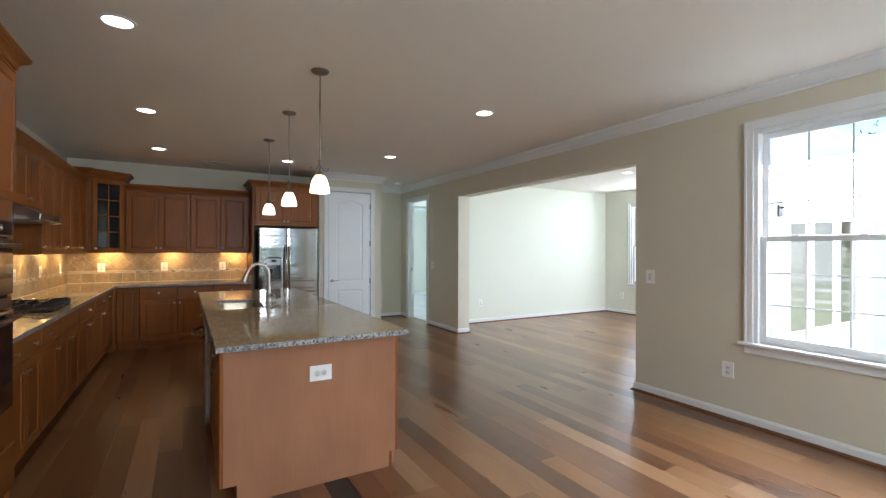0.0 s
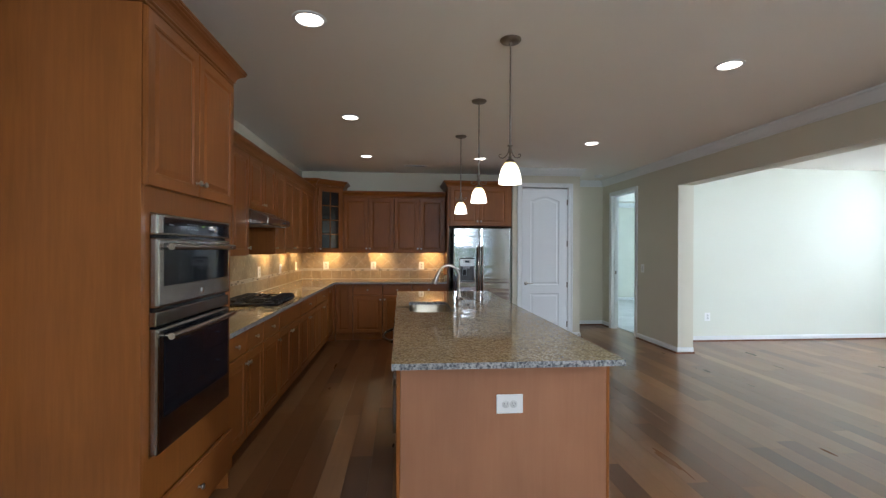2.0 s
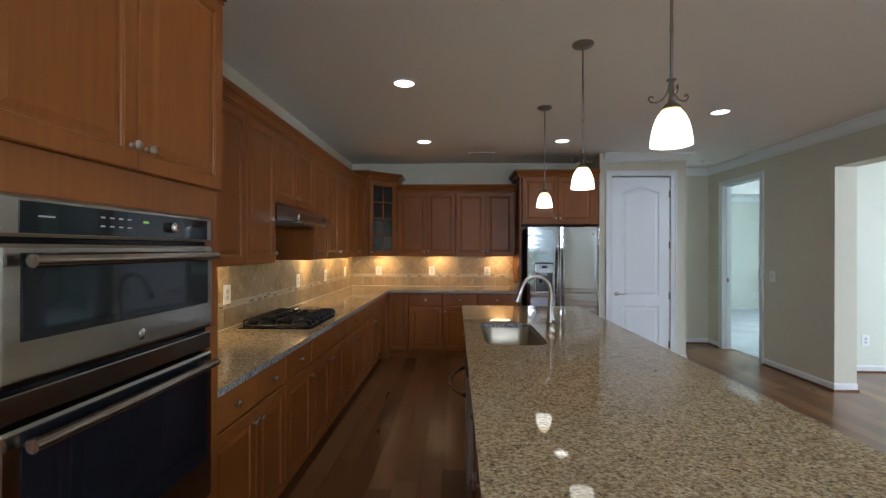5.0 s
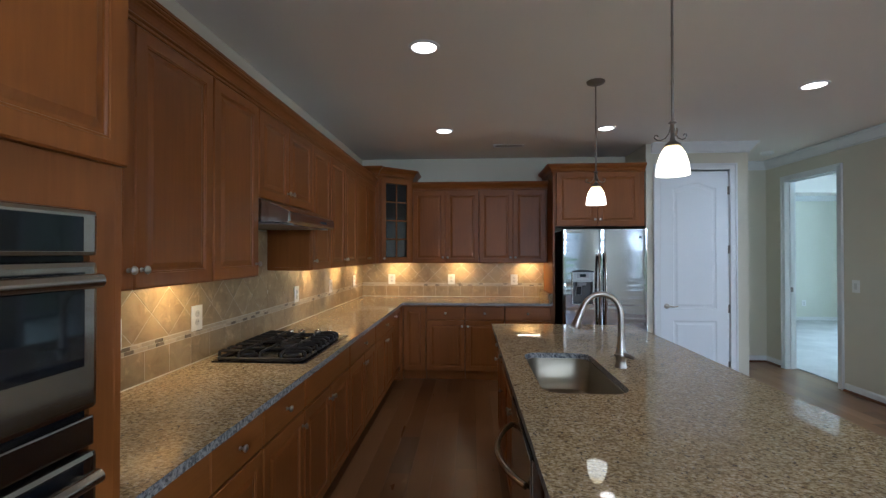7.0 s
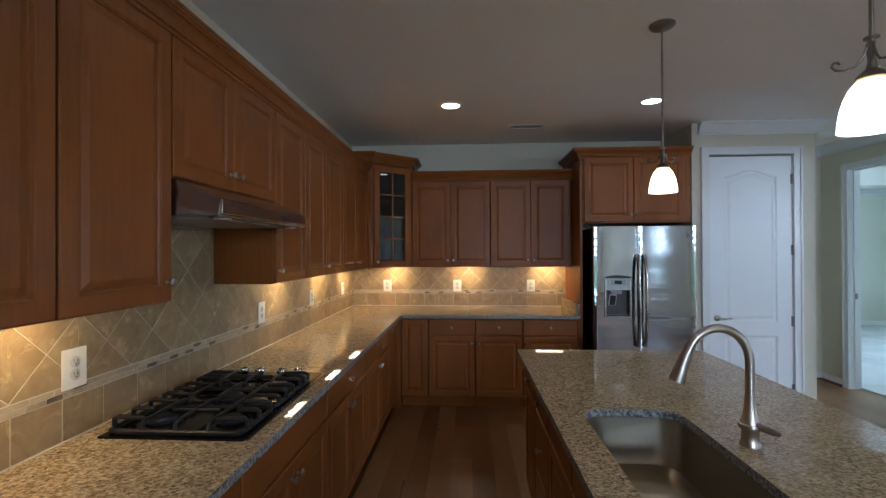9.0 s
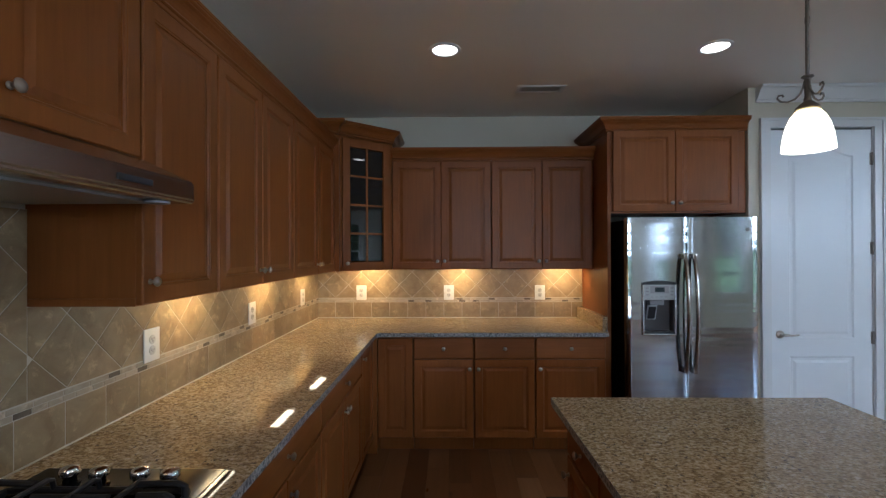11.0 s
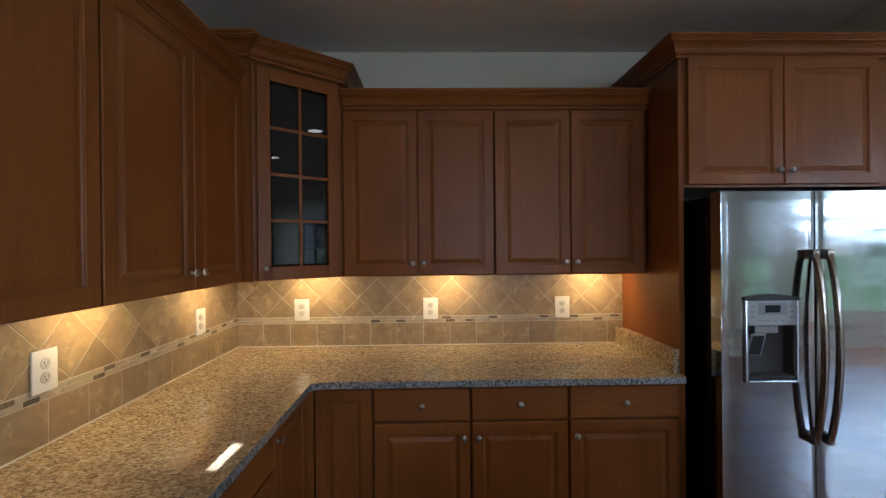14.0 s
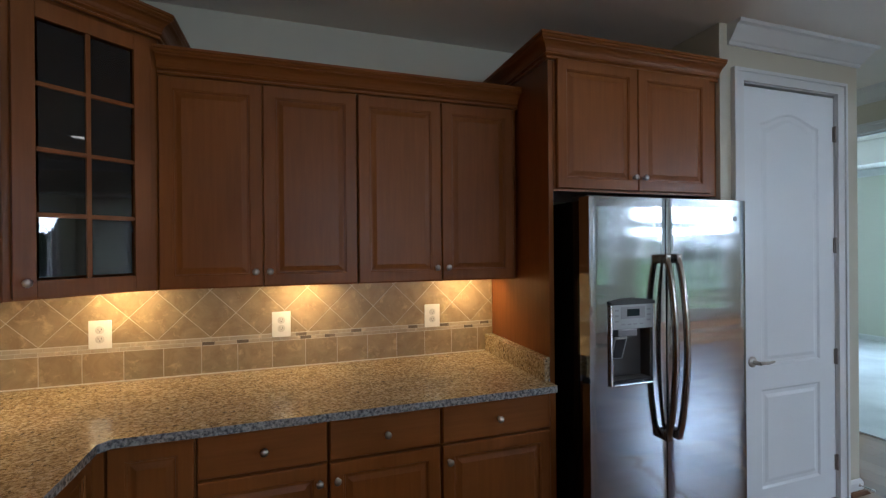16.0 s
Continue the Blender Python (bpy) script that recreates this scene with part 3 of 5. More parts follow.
def cabinet(name, label, at, rz, w, d, z0, z1, doors=(), drawers=(), toe=0.0, category="cabinet", group="", glazed=False):
    """doors: (x, z, w, h, knob) with knob 'l', 'r' or '' and up or down; drawers: (x, z, w, h)."""
    c = thing(name, label, category, (at[0], at[1], 0), rz, group)
    bm = bmesh.new()
    if category == "wall cabinet" and z1 - z0 > 0.5:
        box(bm, (0.001, 0.0, z0 + 0.022), (w - 0.001, d, z1), 0.0015)
        for q in (((0.001, 0.0, z0), (w - 0.001, 0.018, z0 + 0.022)), ((0.001, 0.018, z0), (0.016, d, z0 + 0.022)), ((w - 0.016, 0.018, z0), (w - 0.001, d, z0 + 0.022))):
            box(bm, *q)
    else:
        box(bm, (0.001, 0.0, z0 + toe), (w - 0.001, d, z1), 0.0015)
    if toe:
        box(bm, (0.001, 0.07, z0), (w - 0.001, d, z0 + toe))
    part("body", bm, CAB, c)
    for x, z, dw, dh, kn in doors:
        dr = part("door", door_mesh(dw, dh), CAB, c, at=(x, -0.001, z))
        if kn:
            kx = 0.028 if "l" in kn else dw - 0.028
            kz = dh - 0.065 if "t" in kn else 0.065
            part("knob", knob_mesh(), NICKEL, dr, "round brushed nickel knob", at=(kx, -0.020, kz))
    for x, z, dw, dh in drawers:
        dr = part("drawer_front", front_mesh(dw, dh), CABH, c, at=(x, -0.001, z))
        if dw > 0.1 and dh > 0.1:
            part("knob", knob_mesh(), NICKEL, dr, "round brushed nickel knob", at=(dw / 2, -0.020, dh / 2))
    return c


def cab_crown(name, label, path, ztop, side=1, h=0.10, k=1.0):
    zb = ztop - h
    prof = [(0, zb), (0.012, zb), (0.015, zb + 0.003), (0.015, zb + 0.009), (0.010, zb + 0.012), (0.010, zb + 0.017), (0.019, zb + 0.019), (0.022, zb + 0.023), (0.019, zb + 0.028), (0.022, zb + 0.033),
            (0.026, ztop - 0.056), (0.033, ztop - 0.046), (0.043, ztop - 0.037), (0.056, ztop - 0.031), (0.058, ztop - 0.026), (0.064, ztop - 0.024), (0.068, ztop - 0.019), (0.066, ztop - 0.013), (0.071, ztop - 0.011), (0.071, ztop), (0, ztop)]
    bm = bmesh.new()
    sweep(bm, [(o * k, z) for o, z in prof], path, side)
    return tagged(new(name, mesh_of(name, bm, CABH)), label, "molding")


# tower of the double oven
TY0, TY1, TX = 2.436, 3.350, -0.858
tower = thing("oven_cabinet", "tall stained maple cabinet built round the double wall oven", "cabinet", (TX, TY0, 0), 90)
TW, TD = TY1 - TY0, TX - XL - 0.002
part("side_panel", boxes(((0, 0, 0), (0.02, TD, 2.43)), bevel=0.0015), CAB, tower)
part("side_panel", boxes(((TW - 0.02, 0, 0), (TW, TD, 2.43)), bevel=0.0015), CAB, tower)
part("face_frame", boxes(((0.02, 0, 0.11), (0.062, 0.02, 2.43)), ((TW - 0.084, 0, 0.11), (TW - 0.02, 0.02, 2.43)), ((0.062, 0, 1.582), (TW - 0.084, 0.02, 2.43)), ((0.062, 0, 0.36), (TW - 0.084, 0.02, 0.565))), CAB, tower)
part("body", boxes(((0.02, 0.07, 0), (TW - 0.02, TD, 0.36)), ((0.02, 0.03, 1.592), (TW - 0.02, TD, 2.42)), ((0.02, TD - 0.02, 0.36), (TW - 0.02, TD, 1.592))), CAB, tower)
for kk, x in ((0, 0.006), (1, TW / 2 + 0.0015)):
    dr = part("door", door_mesh(TW / 2 - 0.0075, 0.715), CAB, tower, at=(x, -0.001, 1.686))
    part("knob", knob_mesh(), NICKEL, dr, "round brushed nickel knob", at=(0.028 if kk else TW / 2 - 0.0355, -0.020, 0.065))
dr = part("drawer_front", front_mesh(TW - 0.012, 0.235), CABH, tower, at=(0.006, -0.001, 0.12))
part("knob", knob_mesh(), NICKEL, dr, "round brushed nickel knob", at=(TW / 2, -0.020, 0.12))
part("scribe_strip", boxes(((-0.012, 0.520, 0), (-0.0005, 0.543, 2.41)), bevel=0.002), CAB, tower)
cab_crown("cabinet_crown", "stained maple crown along the top of the tall oven cabinet", [(-1.400, TY0), (TX, TY0), (TX, TY1), (XL + 0.002, TY1)], 2.51)


def handle(parent, x0, x1, z, y, r=0.0135, bow=0.0, label="tubular steel handle", vertical=False):
    bm = bmesh.new()
    pts = []
    for i in range(13):
        s = i / 12
        pts.append((x0 + (x1 - x0) * s, y - bow * math.sin(math.pi * s), z))
    tube(bm, pts, r, 14)
    for x in (x0 + 0.025, x1 - 0.025):
        tube(bm, [(x, y + 0.005, z), (x, 0.0 if y > -0.06 else -0.012, z)], r * 0.8, 10)
    return part("handle", bm, STEELH, parent, label, True)


# double wall oven: microwave above, oven below
OV0, OVW = 2.490, 0.756
oven = thing("wall_oven", "stainless combined microwave and wall oven with black glass doors", "oven", (TX, OV0, 0), 90)
part("chassis", boxes(((0.006, 0.001, 0.575), (OVW - 0.006, 0.55, 1.575))), BLACK, oven)
bm = boxes(((0, -0.036, 1.487), (OVW, 0.0, 1.578)), bevel=0.009)
ctrl = part("control_panel", bm, STEELH, oven)
part("control_glass", boxes(((0.045, -0.0375, 1.497), (OVW - 0.035, -0.036, 1.564)), bevel=0.001), DGLASS, ctrl)
bm = bmesh.new()
lathe(bm, [(0.016, 0), (0.016, 0.014), (0.012, 0.017), (0.003, 0.018)], (0.52, -0.0375, 1.530), "y")
part("dial", bm, CHROME, ctrl, "round chrome dial", True)
part("led", boxes(((0.40, -0.0382, 1.536), (0.422, -0.0375, 1.543))), GREENLED, ctrl)
for i in range(4):
    for j in range(2):
        part("button_mark", boxes(((0.25 + i * 0.03, -0.0381, 1.519 + j * 0.022), (0.264 + i * 0.03, -0.0375, 1.523 + j * 0.022))), GREYP, ctrl)
part("button_mark", boxes(((0.085, -0.0381, 1.532), (0.125, -0.0375, 1.536))), GREYP, ctrl)
part("vent", boxes(((0.008, -0.012, 1.477), (OVW - 0.008, 0.0, 1.487))), BLACK, oven)


def oven_door(z0, z1, gz0, gz1, hz, name):
    d = part(name, boxes(((0, -0.038, z0), (OVW, 0.0, z1)), bevel=0.011), STEELH, oven)
    part("window", boxes(((0.048, -0.0405, gz0), (OVW - 0.035, -0.038, gz1)), bevel=0.001), DGLASS, d)
    bm = bmesh.new()
    tube(bm, [(0.038 + (OVW - 0.076) * i / 12, -0.072 - 0.006 * math.sin(math.pi * i / 12), hz) for i in range(13)], 0.0145, 16)
    for x in (0.062, OVW - 0.062):
        tube(bm, [(x, -0.072, hz), (x, -0.036, hz)], 0.011, 10)
    part("handle", bm, STEELH, d, "thick tubular steel handle", True)
    return d


mw = oven_door(1.184, 1.477, 1.273, 1.456, 1.440, "microwave_door")
bm = bmesh.new()
lathe(bm, [(0.016, 0), (0.016, 0.002), (0.013, 0.003), (0.002, 0.003)], (OVW / 2 + 0.02, -0.038, 1.224), "y")
part("round_badge", bm, CHROME, mw, "plain round chrome badge", True)
part("trim_strip", boxes(((0, -0.030, 1.109), (OVW, 0.0, 1.168)), bevel=0.004), STEELH, oven)
part("gap", boxes(((0.006, -0.014, 1.168), (OVW - 0.006, 0.0, 1.184))), BLACK, oven)
oven_door(0.578, 1.101, 0.722, 1.088, 1.064, "oven_door")

# wall cabinets of the west side
UF, UZ0, UZ1, UD = -1.190, 1.367, 2.275, 0.318
UX = UF - 0.021


def upper(y0, y1, z0, seams, label, knobs, dz1=UZ1 - 0.01):
    w = y1 - y0
    ds = []
    edges = [0.003, *[s - y0 for s in seams], w - 0.003]
    for i, (a, b) in enumerate(zip(edges, edges[1:])):
        a2, b2 = a + (0.0015 if i else 0), b - (0.0015 if i < len(edges) - 2 else 0)
        ds.append((a2, z0 + 0.004, b2 - a2, dz1 - z0 - 0.004, knobs[i]))
    return cabinet("wall_cabinet", label, (UX, y0), 90, w, UD, z0, UZ1, ds, category="wall cabinet", group="wall cabinets of the kitchen")


upper(3.352, 4.265, UZ0, [3.81], "maple wall cabinet, two closed raised-panel doors, beside oven cabinet", "rl")
upper(4.267, 4.682, UZ0, [], "narrow maple wall cabinet, one closed door, beside range hood", "r")
upper(4.684, 5.484, 1.785, [5.075], "short maple wall cabinet with two doors above range hood", "rl")
upper(5.486, 5.900, UZ0, [], "narrow maple wall cabinet, one closed door, past range hood", "l")
upper(5.902, 6.715, UZ0, [6.30], "maple wall cabinet, two closed raised-panel doors, over the worktop", "rl")
upper(6.717, 7.594, UZ0, [7.176], "maple wall cabinet, two closed doors, adjoining glazed corner cabinet", "rl")
cab_crown("cabinet_crown", "stained maple crown along the top of the west wall cabinets", [(UX, 3.352), (UX, 7.60)], 2.372, 1, 0.098, 0.7)

# corner cabinet
CA, CB = Vector((-1.175, 7.622)), Vector((-0.800, 7.950))
cd = (CB - CA)
clen = cd.length
crz = math.degrees(math.atan2(cd.y, cd.x))
cc = thing("corner_cabinet", "taller stained maple corner wall cabinet with one glazed eight-pane door", "wall cabinet", (0, 0, 0), 0, "wall cabinets of the kitchen")
bm = bmesh.new()
foot = [(XL + 0.002, 7.602), (CA.x, 7.602), (CA.x, CA.y), (CB.x, CB.y), (CB.x, YB - 0.002), (XL + 0.002, YB - 0.002)]


def wallprism(bm, pts, z0, z1, t, skip):
    """Upright boards along a footprint's edges, t thick, inward."""
    k = len(pts)
    cx = sum(p[0] for p in pts) / k
    cy = sum(p[1] for p in pts) / k
    for i in range(k):
        if i in skip:
            continue
        a, b = Vector(pts[i]), Vector(pts[(i + 1) % k])
        nn = Vector((-(b - a).y, (b - a).x)).normalized() * t
        if nn.dot(Vector((cx, cy)) - a) < 0:
            nn = -nn
        prism(bm, [tuple(a), tuple(b), tuple(b + nn), tuple(a + nn)], z0, z1)


wallprism(bm, foot, UZ0, 2.40, 0.016, (2,))
prism(bm, [(XL + 0.02, 7.62), (CA.x - 0.005, 7.625), (CB.x - 0.018, CB.y + 0.005), (CB.x - 0.018, YB - 0.02), (XL + 0.02, YB - 0.02)], UZ0 + 0.022, UZ0 + 0.036)
prism(bm, foot, 2.40, 2.42)
part("body", bm, CAB, cc)
# The shelf colour carries the shade behind the glass.
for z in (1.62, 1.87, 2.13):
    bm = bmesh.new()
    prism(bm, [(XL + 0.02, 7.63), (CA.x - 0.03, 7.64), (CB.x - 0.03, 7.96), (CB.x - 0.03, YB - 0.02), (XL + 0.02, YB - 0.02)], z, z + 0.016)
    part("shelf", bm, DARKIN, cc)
fw = 0.052
fr = new("face_frame", mesh_of("face_frame", boxes(((0, 0, UZ0 + 0.001), (fw, 0.018, 2.415)), ((clen - fw, 0, UZ0 + 0.001), (clen, 0.018, 2.415)), ((fw, 0, 2.375), (clen - fw, 0.018, 2.415)), ((fw, 0, UZ0 + 0.001), (clen - fw, 0.018, UZ0 + 0.03))), CAB))
fr.parent = cc
fr.location, fr.rotation_euler = (CA.x, CA.y, 0), (0, 0, radians(crz))
dx0, dx1, dz0, dz1 = 0.035, clen - 0.035, UZ0 + 0.006, 2.395
dw, dh, rl = dx1 - dx0, dz1 - dz0, 0.062
bm = boxes(((0, -0.02, 0), (rl, -0.001, dh)), ((dw - rl, -0.02, 0), (dw, -0.001, dh)), ((rl, -0.02, 0), (dw - rl, -0.001, rl)), ((rl, -0.02, dh - rl), (dw - rl, -0.001, dh)), bevel=0.0025)
gd = new("door", mesh_of("door", bm, CAB))
gd.parent = cc
off = Matrix.Rotation(radians(crz), 3, "Z") @ Vector((dx0, 0, 0))
gd.location, gd.rotation_euler = (CA.x + off.x, CA.y + off.y, dz0), (0, 0, radians(crz))
iw, ih = dw - 2 * rl, dh - 2 * rl
bm = boxes(((dw / 2 - 0.008, -0.018, rl), (dw / 2 + 0.008, -0.004, dh - rl)), bevel=0.002)
for i in (1, 2, 3):
    box(bm, (rl, -0.0175, rl + ih * i / 4 - 0.008), (dw - rl, -0.0045, rl + ih * i / 4 + 0.008), 0.002)
part("muntin", bm, CAB, gd)
# Clear glass; the cabinet's dim inside is put into its near-black base colour.
PANE = mat("cabinet_glass_darkened", (0.02, 0.02, 0.02), 0.02)
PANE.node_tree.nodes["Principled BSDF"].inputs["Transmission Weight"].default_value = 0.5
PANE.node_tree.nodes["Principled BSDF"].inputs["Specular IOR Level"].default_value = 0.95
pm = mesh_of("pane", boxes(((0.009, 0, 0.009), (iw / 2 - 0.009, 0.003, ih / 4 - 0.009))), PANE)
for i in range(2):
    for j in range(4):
        part("pane", pm, PANE, gd, "" if i + j else "clear glass pane, coloured dark for the dim cabinet inside", at=(rl + iw / 2 * i, -0.010, rl + ih / 4 * j))
part("knob", knob_mesh(), NICKEL, gd, "round brushed nickel knob", at=(0.03, -0.020, 0.055))
cab_crown("cabinet_crown", "stained maple crown on the glazed corner cabinet", [(XL + 0.002, 7.602), (CA.x, 7.602), (CA.x, CA.y + 0.001), (CB.x, CB.y), (CB.x, YB - 0.002)], 2.515, 1, 0.10)

# wall cabinets of the north side
NF = 7.932 + 0.021
for (a, s, b, lab) in ((-0.798, -0.391, 0.026, "maple wall cabinet, two closed doors, between corner and outlet"), (0.028, 0.446, 0.872, "maple wall cabinet, two closed doors, beside refrigerator panel")):
    ds = [(0.003, UZ0 + 0.004, s - a - 0.0045, UZ1 - UZ0 - 0.014, "r"), (s - a + 0.0015, UZ0 + 0.004, b - s - 0.0045 - (0.02 if b > 0.5 else 0), UZ1 - UZ0 - 0.014, "l")]
    cabinet("wall_cabinet", lab, (a, NF), 0, b - a, YB - NF - 0.002, UZ0, UZ1, ds, category="wall cabinet", group="wall cabinets of the kitchen")
cab_crown("cabinet_crown", "stained maple crown along the top of the north wall cabinets", [(-0.798, NF), (0.878, NF)], 2.372, 1, 0.098)

# refrigerator surround
FP0, FP1, FY = 0.880, 0.905, 7.640
rcab = cabinet("refrigerator_cabinet", "deep stained maple cabinet with two closed doors above refrigerator", (FP1 + 0.001, FY), 0, 1.922 - FP1, YB - FY - 0.002, 1.800, 2.42,
        [(0.012, 1.812, 0.465, 0.615, "r"), (0.481, 1.812, 0.470, 0.615, "l")], category="wall cabinet", group="wall cabinets of the kitchen")
cab_crown("cabinet_crown", "stained maple crown round the refrigerator cabinet", [(FP0, YB - 0.002), (FP0, FY), (1.926, FY)], 2.520, 1, 0.10)

part("side_panel", boxes(((FP0 - FP1 - 0.001, 0, 0), (-0.001, YB - FY - 0.002, 2.42)), bevel=0.0015), CAB, rcab, "tall stained maple side panel")

# ---- base cabinets ----
BX = -0.919  # box face; doors stand 21 mm proud
DZ0, DZ1, TZ = 0.716, 0.868, 0.118


def base(y0, y1, label, seams, knobs, drawers, full=False):
    w = y1 - y0
    edges = [0.003, *[s - y0 for s in seams], w - 0.003]
    top = 0.868 if full else 0.706
    ds = [(a + 0.0015, TZ + 0.004, b - a - 0.003, top - TZ - 0.004, knobs[i] + "t") for i, (a, b) in enumerate(zip(edges, edges[1:]))]
    dd = []
    if drawers:
        ed = [0.003, *[s - y0 for s in drawers if isinstance(s, float)], w - 0.003]
        dd = [(a + 0.0015, DZ0, b - a - 0.003, DZ1 - DZ0) for a, b in zip(ed, ed[1:])]
    return cabinet("base_cabinet", label, (BX, y0), 90, w, BX - XL - 0.002, 0, 0.884, ds, dd, toe=0.11, category="base cabinet", group="base cabinets of the kitchen")


base(3.352, 4.129, "maple base cabinet, two drawers over two doors, beside the oven cabinet", [3.765], "rl", [3.765])
base(4.131, 4.573, "narrow maple base cabinet, one drawer over one door", [], "r", [True])
ckb = base(4.575, 5.400, "maple base cabinet with two doors under the cooktop", [4.985], "rl", [])
part("false_front", front_mesh(0.817, DZ1 - DZ0), CABH, ckb, at=(0.004, -0.001, DZ0))
base(5.402, 6.228, "maple base cabinet, wide drawer over two doors, past the cooktop", [5.815], "rl", [True])
base(6.230, 7.148, "maple base cabinet, wide drawer over two doors, near the corner", [6.70], "rl", [True])
base(7.150, 7.565, "narrow maple corner base cabinet with one tall door", [], "l", [], True)
bm = boxes(((XL + 0.002, 7.567, 0.0), (-0.868, YB - 0.002, 0.884)))
cbx = thing("blind_corner_cabinet", "closed maple blind corner cabinet under the granite worktop", "base cabinet")
part("body", bm, CAB, cbx)
BY = 7.570 + 0.001


def base_n(x0, x1, label, knob, drawer=True):
    w = x1 - x0
    top = 0.706 if drawer else 0.868
    return cabinet("base_cabinet", label, (x0, BY + 0.02), 0, w, YB - BY - 0.022, 0, 0.884, [(0.004, TZ + 0.004, w - 0.008, top - TZ - 0.004, (knob + "t") if knob else "")],
                   [(0.004, DZ0, w - 0.008, DZ1 - DZ0)] if drawer else [], toe=0.11, category="base cabinet", group="base cabinets of the kitchen")


base_n(-0.866, -0.598, "narrow maple corner base cabinet with one tall plain door", "", False)
base_n(-0.596, -0.142, "maple base cabinet, one drawer over one door, next to the corner", "r")
base_n(-0.140, 0.316, "maple base cabinet, one drawer over one door, below the middle outlet", "l")
end_unit = base_n(0.318, 0.842, "wider maple base cabinet, drawer over one door, beside refrigerator panel", "l")

part("filler_strip", boxes(((0.5245, 0.0, 0.11), (0.560, 0.02, 0.884))), CAB, end_unit)

# ---- worktops ----
CT, CTH = 0.915, 0.030


def worktop(name, label, loops, z0, z1, hole=None):
    bm = bmesh.new()
    o = [bm.verts.new((x, y, z1)) for x, y in loops]
    ol = [bm.verts.new((x, y, z0)) for x, y in loops]
    k = len(o)
    for i in range(k):
        f = bm.faces.new((ol[i], ol[(i + 1) % k], o[(i + 1) % k], o[i]))
        f.material_index = 1
    if hole:
        h = [bm.verts.new((x, y, z1)) for x, y in hole]
        hl = [bm.verts.new((x, y, z0)) for x, y in hole]
        j = len(h)
        for i in range(j):
            f = bm.faces.new((h[i], h[(i + 1) % j], hl[(i + 1) % j], hl[i]))
            f.material_index = 1
        for A, Bv in ((o, h), (ol, hl)):
            es = [bm.edges.get((A[i], A[(i + 1) % k])) for i in range(k)] + [bm.edges.get((Bv[i], Bv[(i + 1) % j])) for i in range(j)]
            bmesh.ops.triangle_fill(bm, edges=es, use_beauty=True)
    else:
        bm.faces.new(o)
        bm.faces.new(ol[::-1])
    return tagged(new(name, mesh_of(name, bm, [GRANITE, CHIP])), label, "countertop")


def chipped(pts, step=0.05, amp=0.0015, seed=3):
    """Edge points with a slight hand-cut unevenness."""
    rnd = random.Random(seed)
    out = []
    k = len(pts)
    for i in range(k):
        a, b = Vector(pts[i]), Vector(pts[(i + 1) % k])
        m = max(1, int((b - a).length / step))
        for j in range(m):
            p = a + (b - a) * j / m
            nn = Vector((-(b - a).y, (b - a).x)).normalized()
            out.append(tuple(p + nn * (rnd.uniform(-amp, amp) if j else 0)))
    return out


worktop("worktop", "speckled tan and brown polished granite worktop along two walls", [(XL + 0.001, 3.352), (-0.862, 3.352), *[( -0.862 + random.uniform(-0.0012, 0.0012), 3.4 + i * 0.08) for i in range(50)], (-0.862, 7.498), (-0.832, 7.528), *[(-0.72 + i * 0.08, 7.528 + random.uniform(-0.0012, 0.0012)) for i in range(19)], (0.846, 7.528), (0.850, 7.532), (0.850, 7.638), (0.878, 7.638), (0.878, YB - 0.001), (XL + 0.001, YB - 0.001)], CT - CTH, CT)
sb = boxes(((0.848, 7.640, CT), (0.878, YB - 0.012, CT + 0.10)), ((0.826, 7.600, CT), (0.848, YB - 0.012, CT + 0.10)), bevel=0.002)
solid("side_splash", sb, GRANITE, "low granite upstand against the refrigerator panel", "backsplash")

CI = 0.905
IX0, IX1, IY0, IY1 = 0.126, 1.250, 2.630, 6.115
SX0, SX1, SY0, SY1 = 0.235, 0.610, 4.285, 5.050


def rrect(x0, x1, y0, y1, r, seg=6):
    pts = []
    for cx, cy, a0 in ((x1 - r, y1 - r, 0), (x0 + r, y1 - r, 90), (x0 + r, y0 + r, 180), (x1 - r, y0 + r, 270)):
        for i in range(seg + 1):
            a = radians(a0 + 90 * i / seg)
            pts.append((cx + r * math.cos(a), cy + r * math.sin(a)))
    return pts


worktop("island_worktop", "speckled tan polished granite island worktop with a sink cutout", chipped([(IX0, IY0), (IX1, IY0), (IX1, IY1), (IX0 - 0.022, IY1)], 0.08, 0.0012), CI - CTH, CI, rrect(SX0, SX1, SY0, SY1, 0.09))

# island body, facing west
DZ1I = 0.860
IBX0, IBX1, IBY0, IBY1 = 0.168, 1.195, 2.720, 6.030
isl = thing("island_end_panel", "plain reddish maple end panel of the kitchen island with an outlet", "island panel", (0, 0, 0))
bm = bmesh.new()
pf = [(IBX0, 0.11), (IBX0 + 0.07, 0.11), (IBX0 + 0.07, 0.0), (IBX1 - 0.045, 0.0), (IBX1 - 0.045, 0.10), (IBX1, 0.10), (IBX1, 0.874), (IBX0, 0.874)]
a = [bm.verts.new((x, IBY0, z)) for x, z in pf]
b = [bm.verts.new((x, IBY0 + 0.018, z)) for x, z in pf]
bm.faces.new(a)
bm.faces.new(b[::-1])
for i in range(8):
    bm.faces.new((a[i], a[(i + 1) % 8], b[(i + 1) % 8], b[i]))
part("panel", bm, PANEL, isl)
part("corner_strip", boxes(((IBX1 + 0.0005, IBY0 - 0.002, 0.10), (IBX1 + 0.016, IBY0 + 0.03, 0.874)), bevel=0.003), CAB, isl)
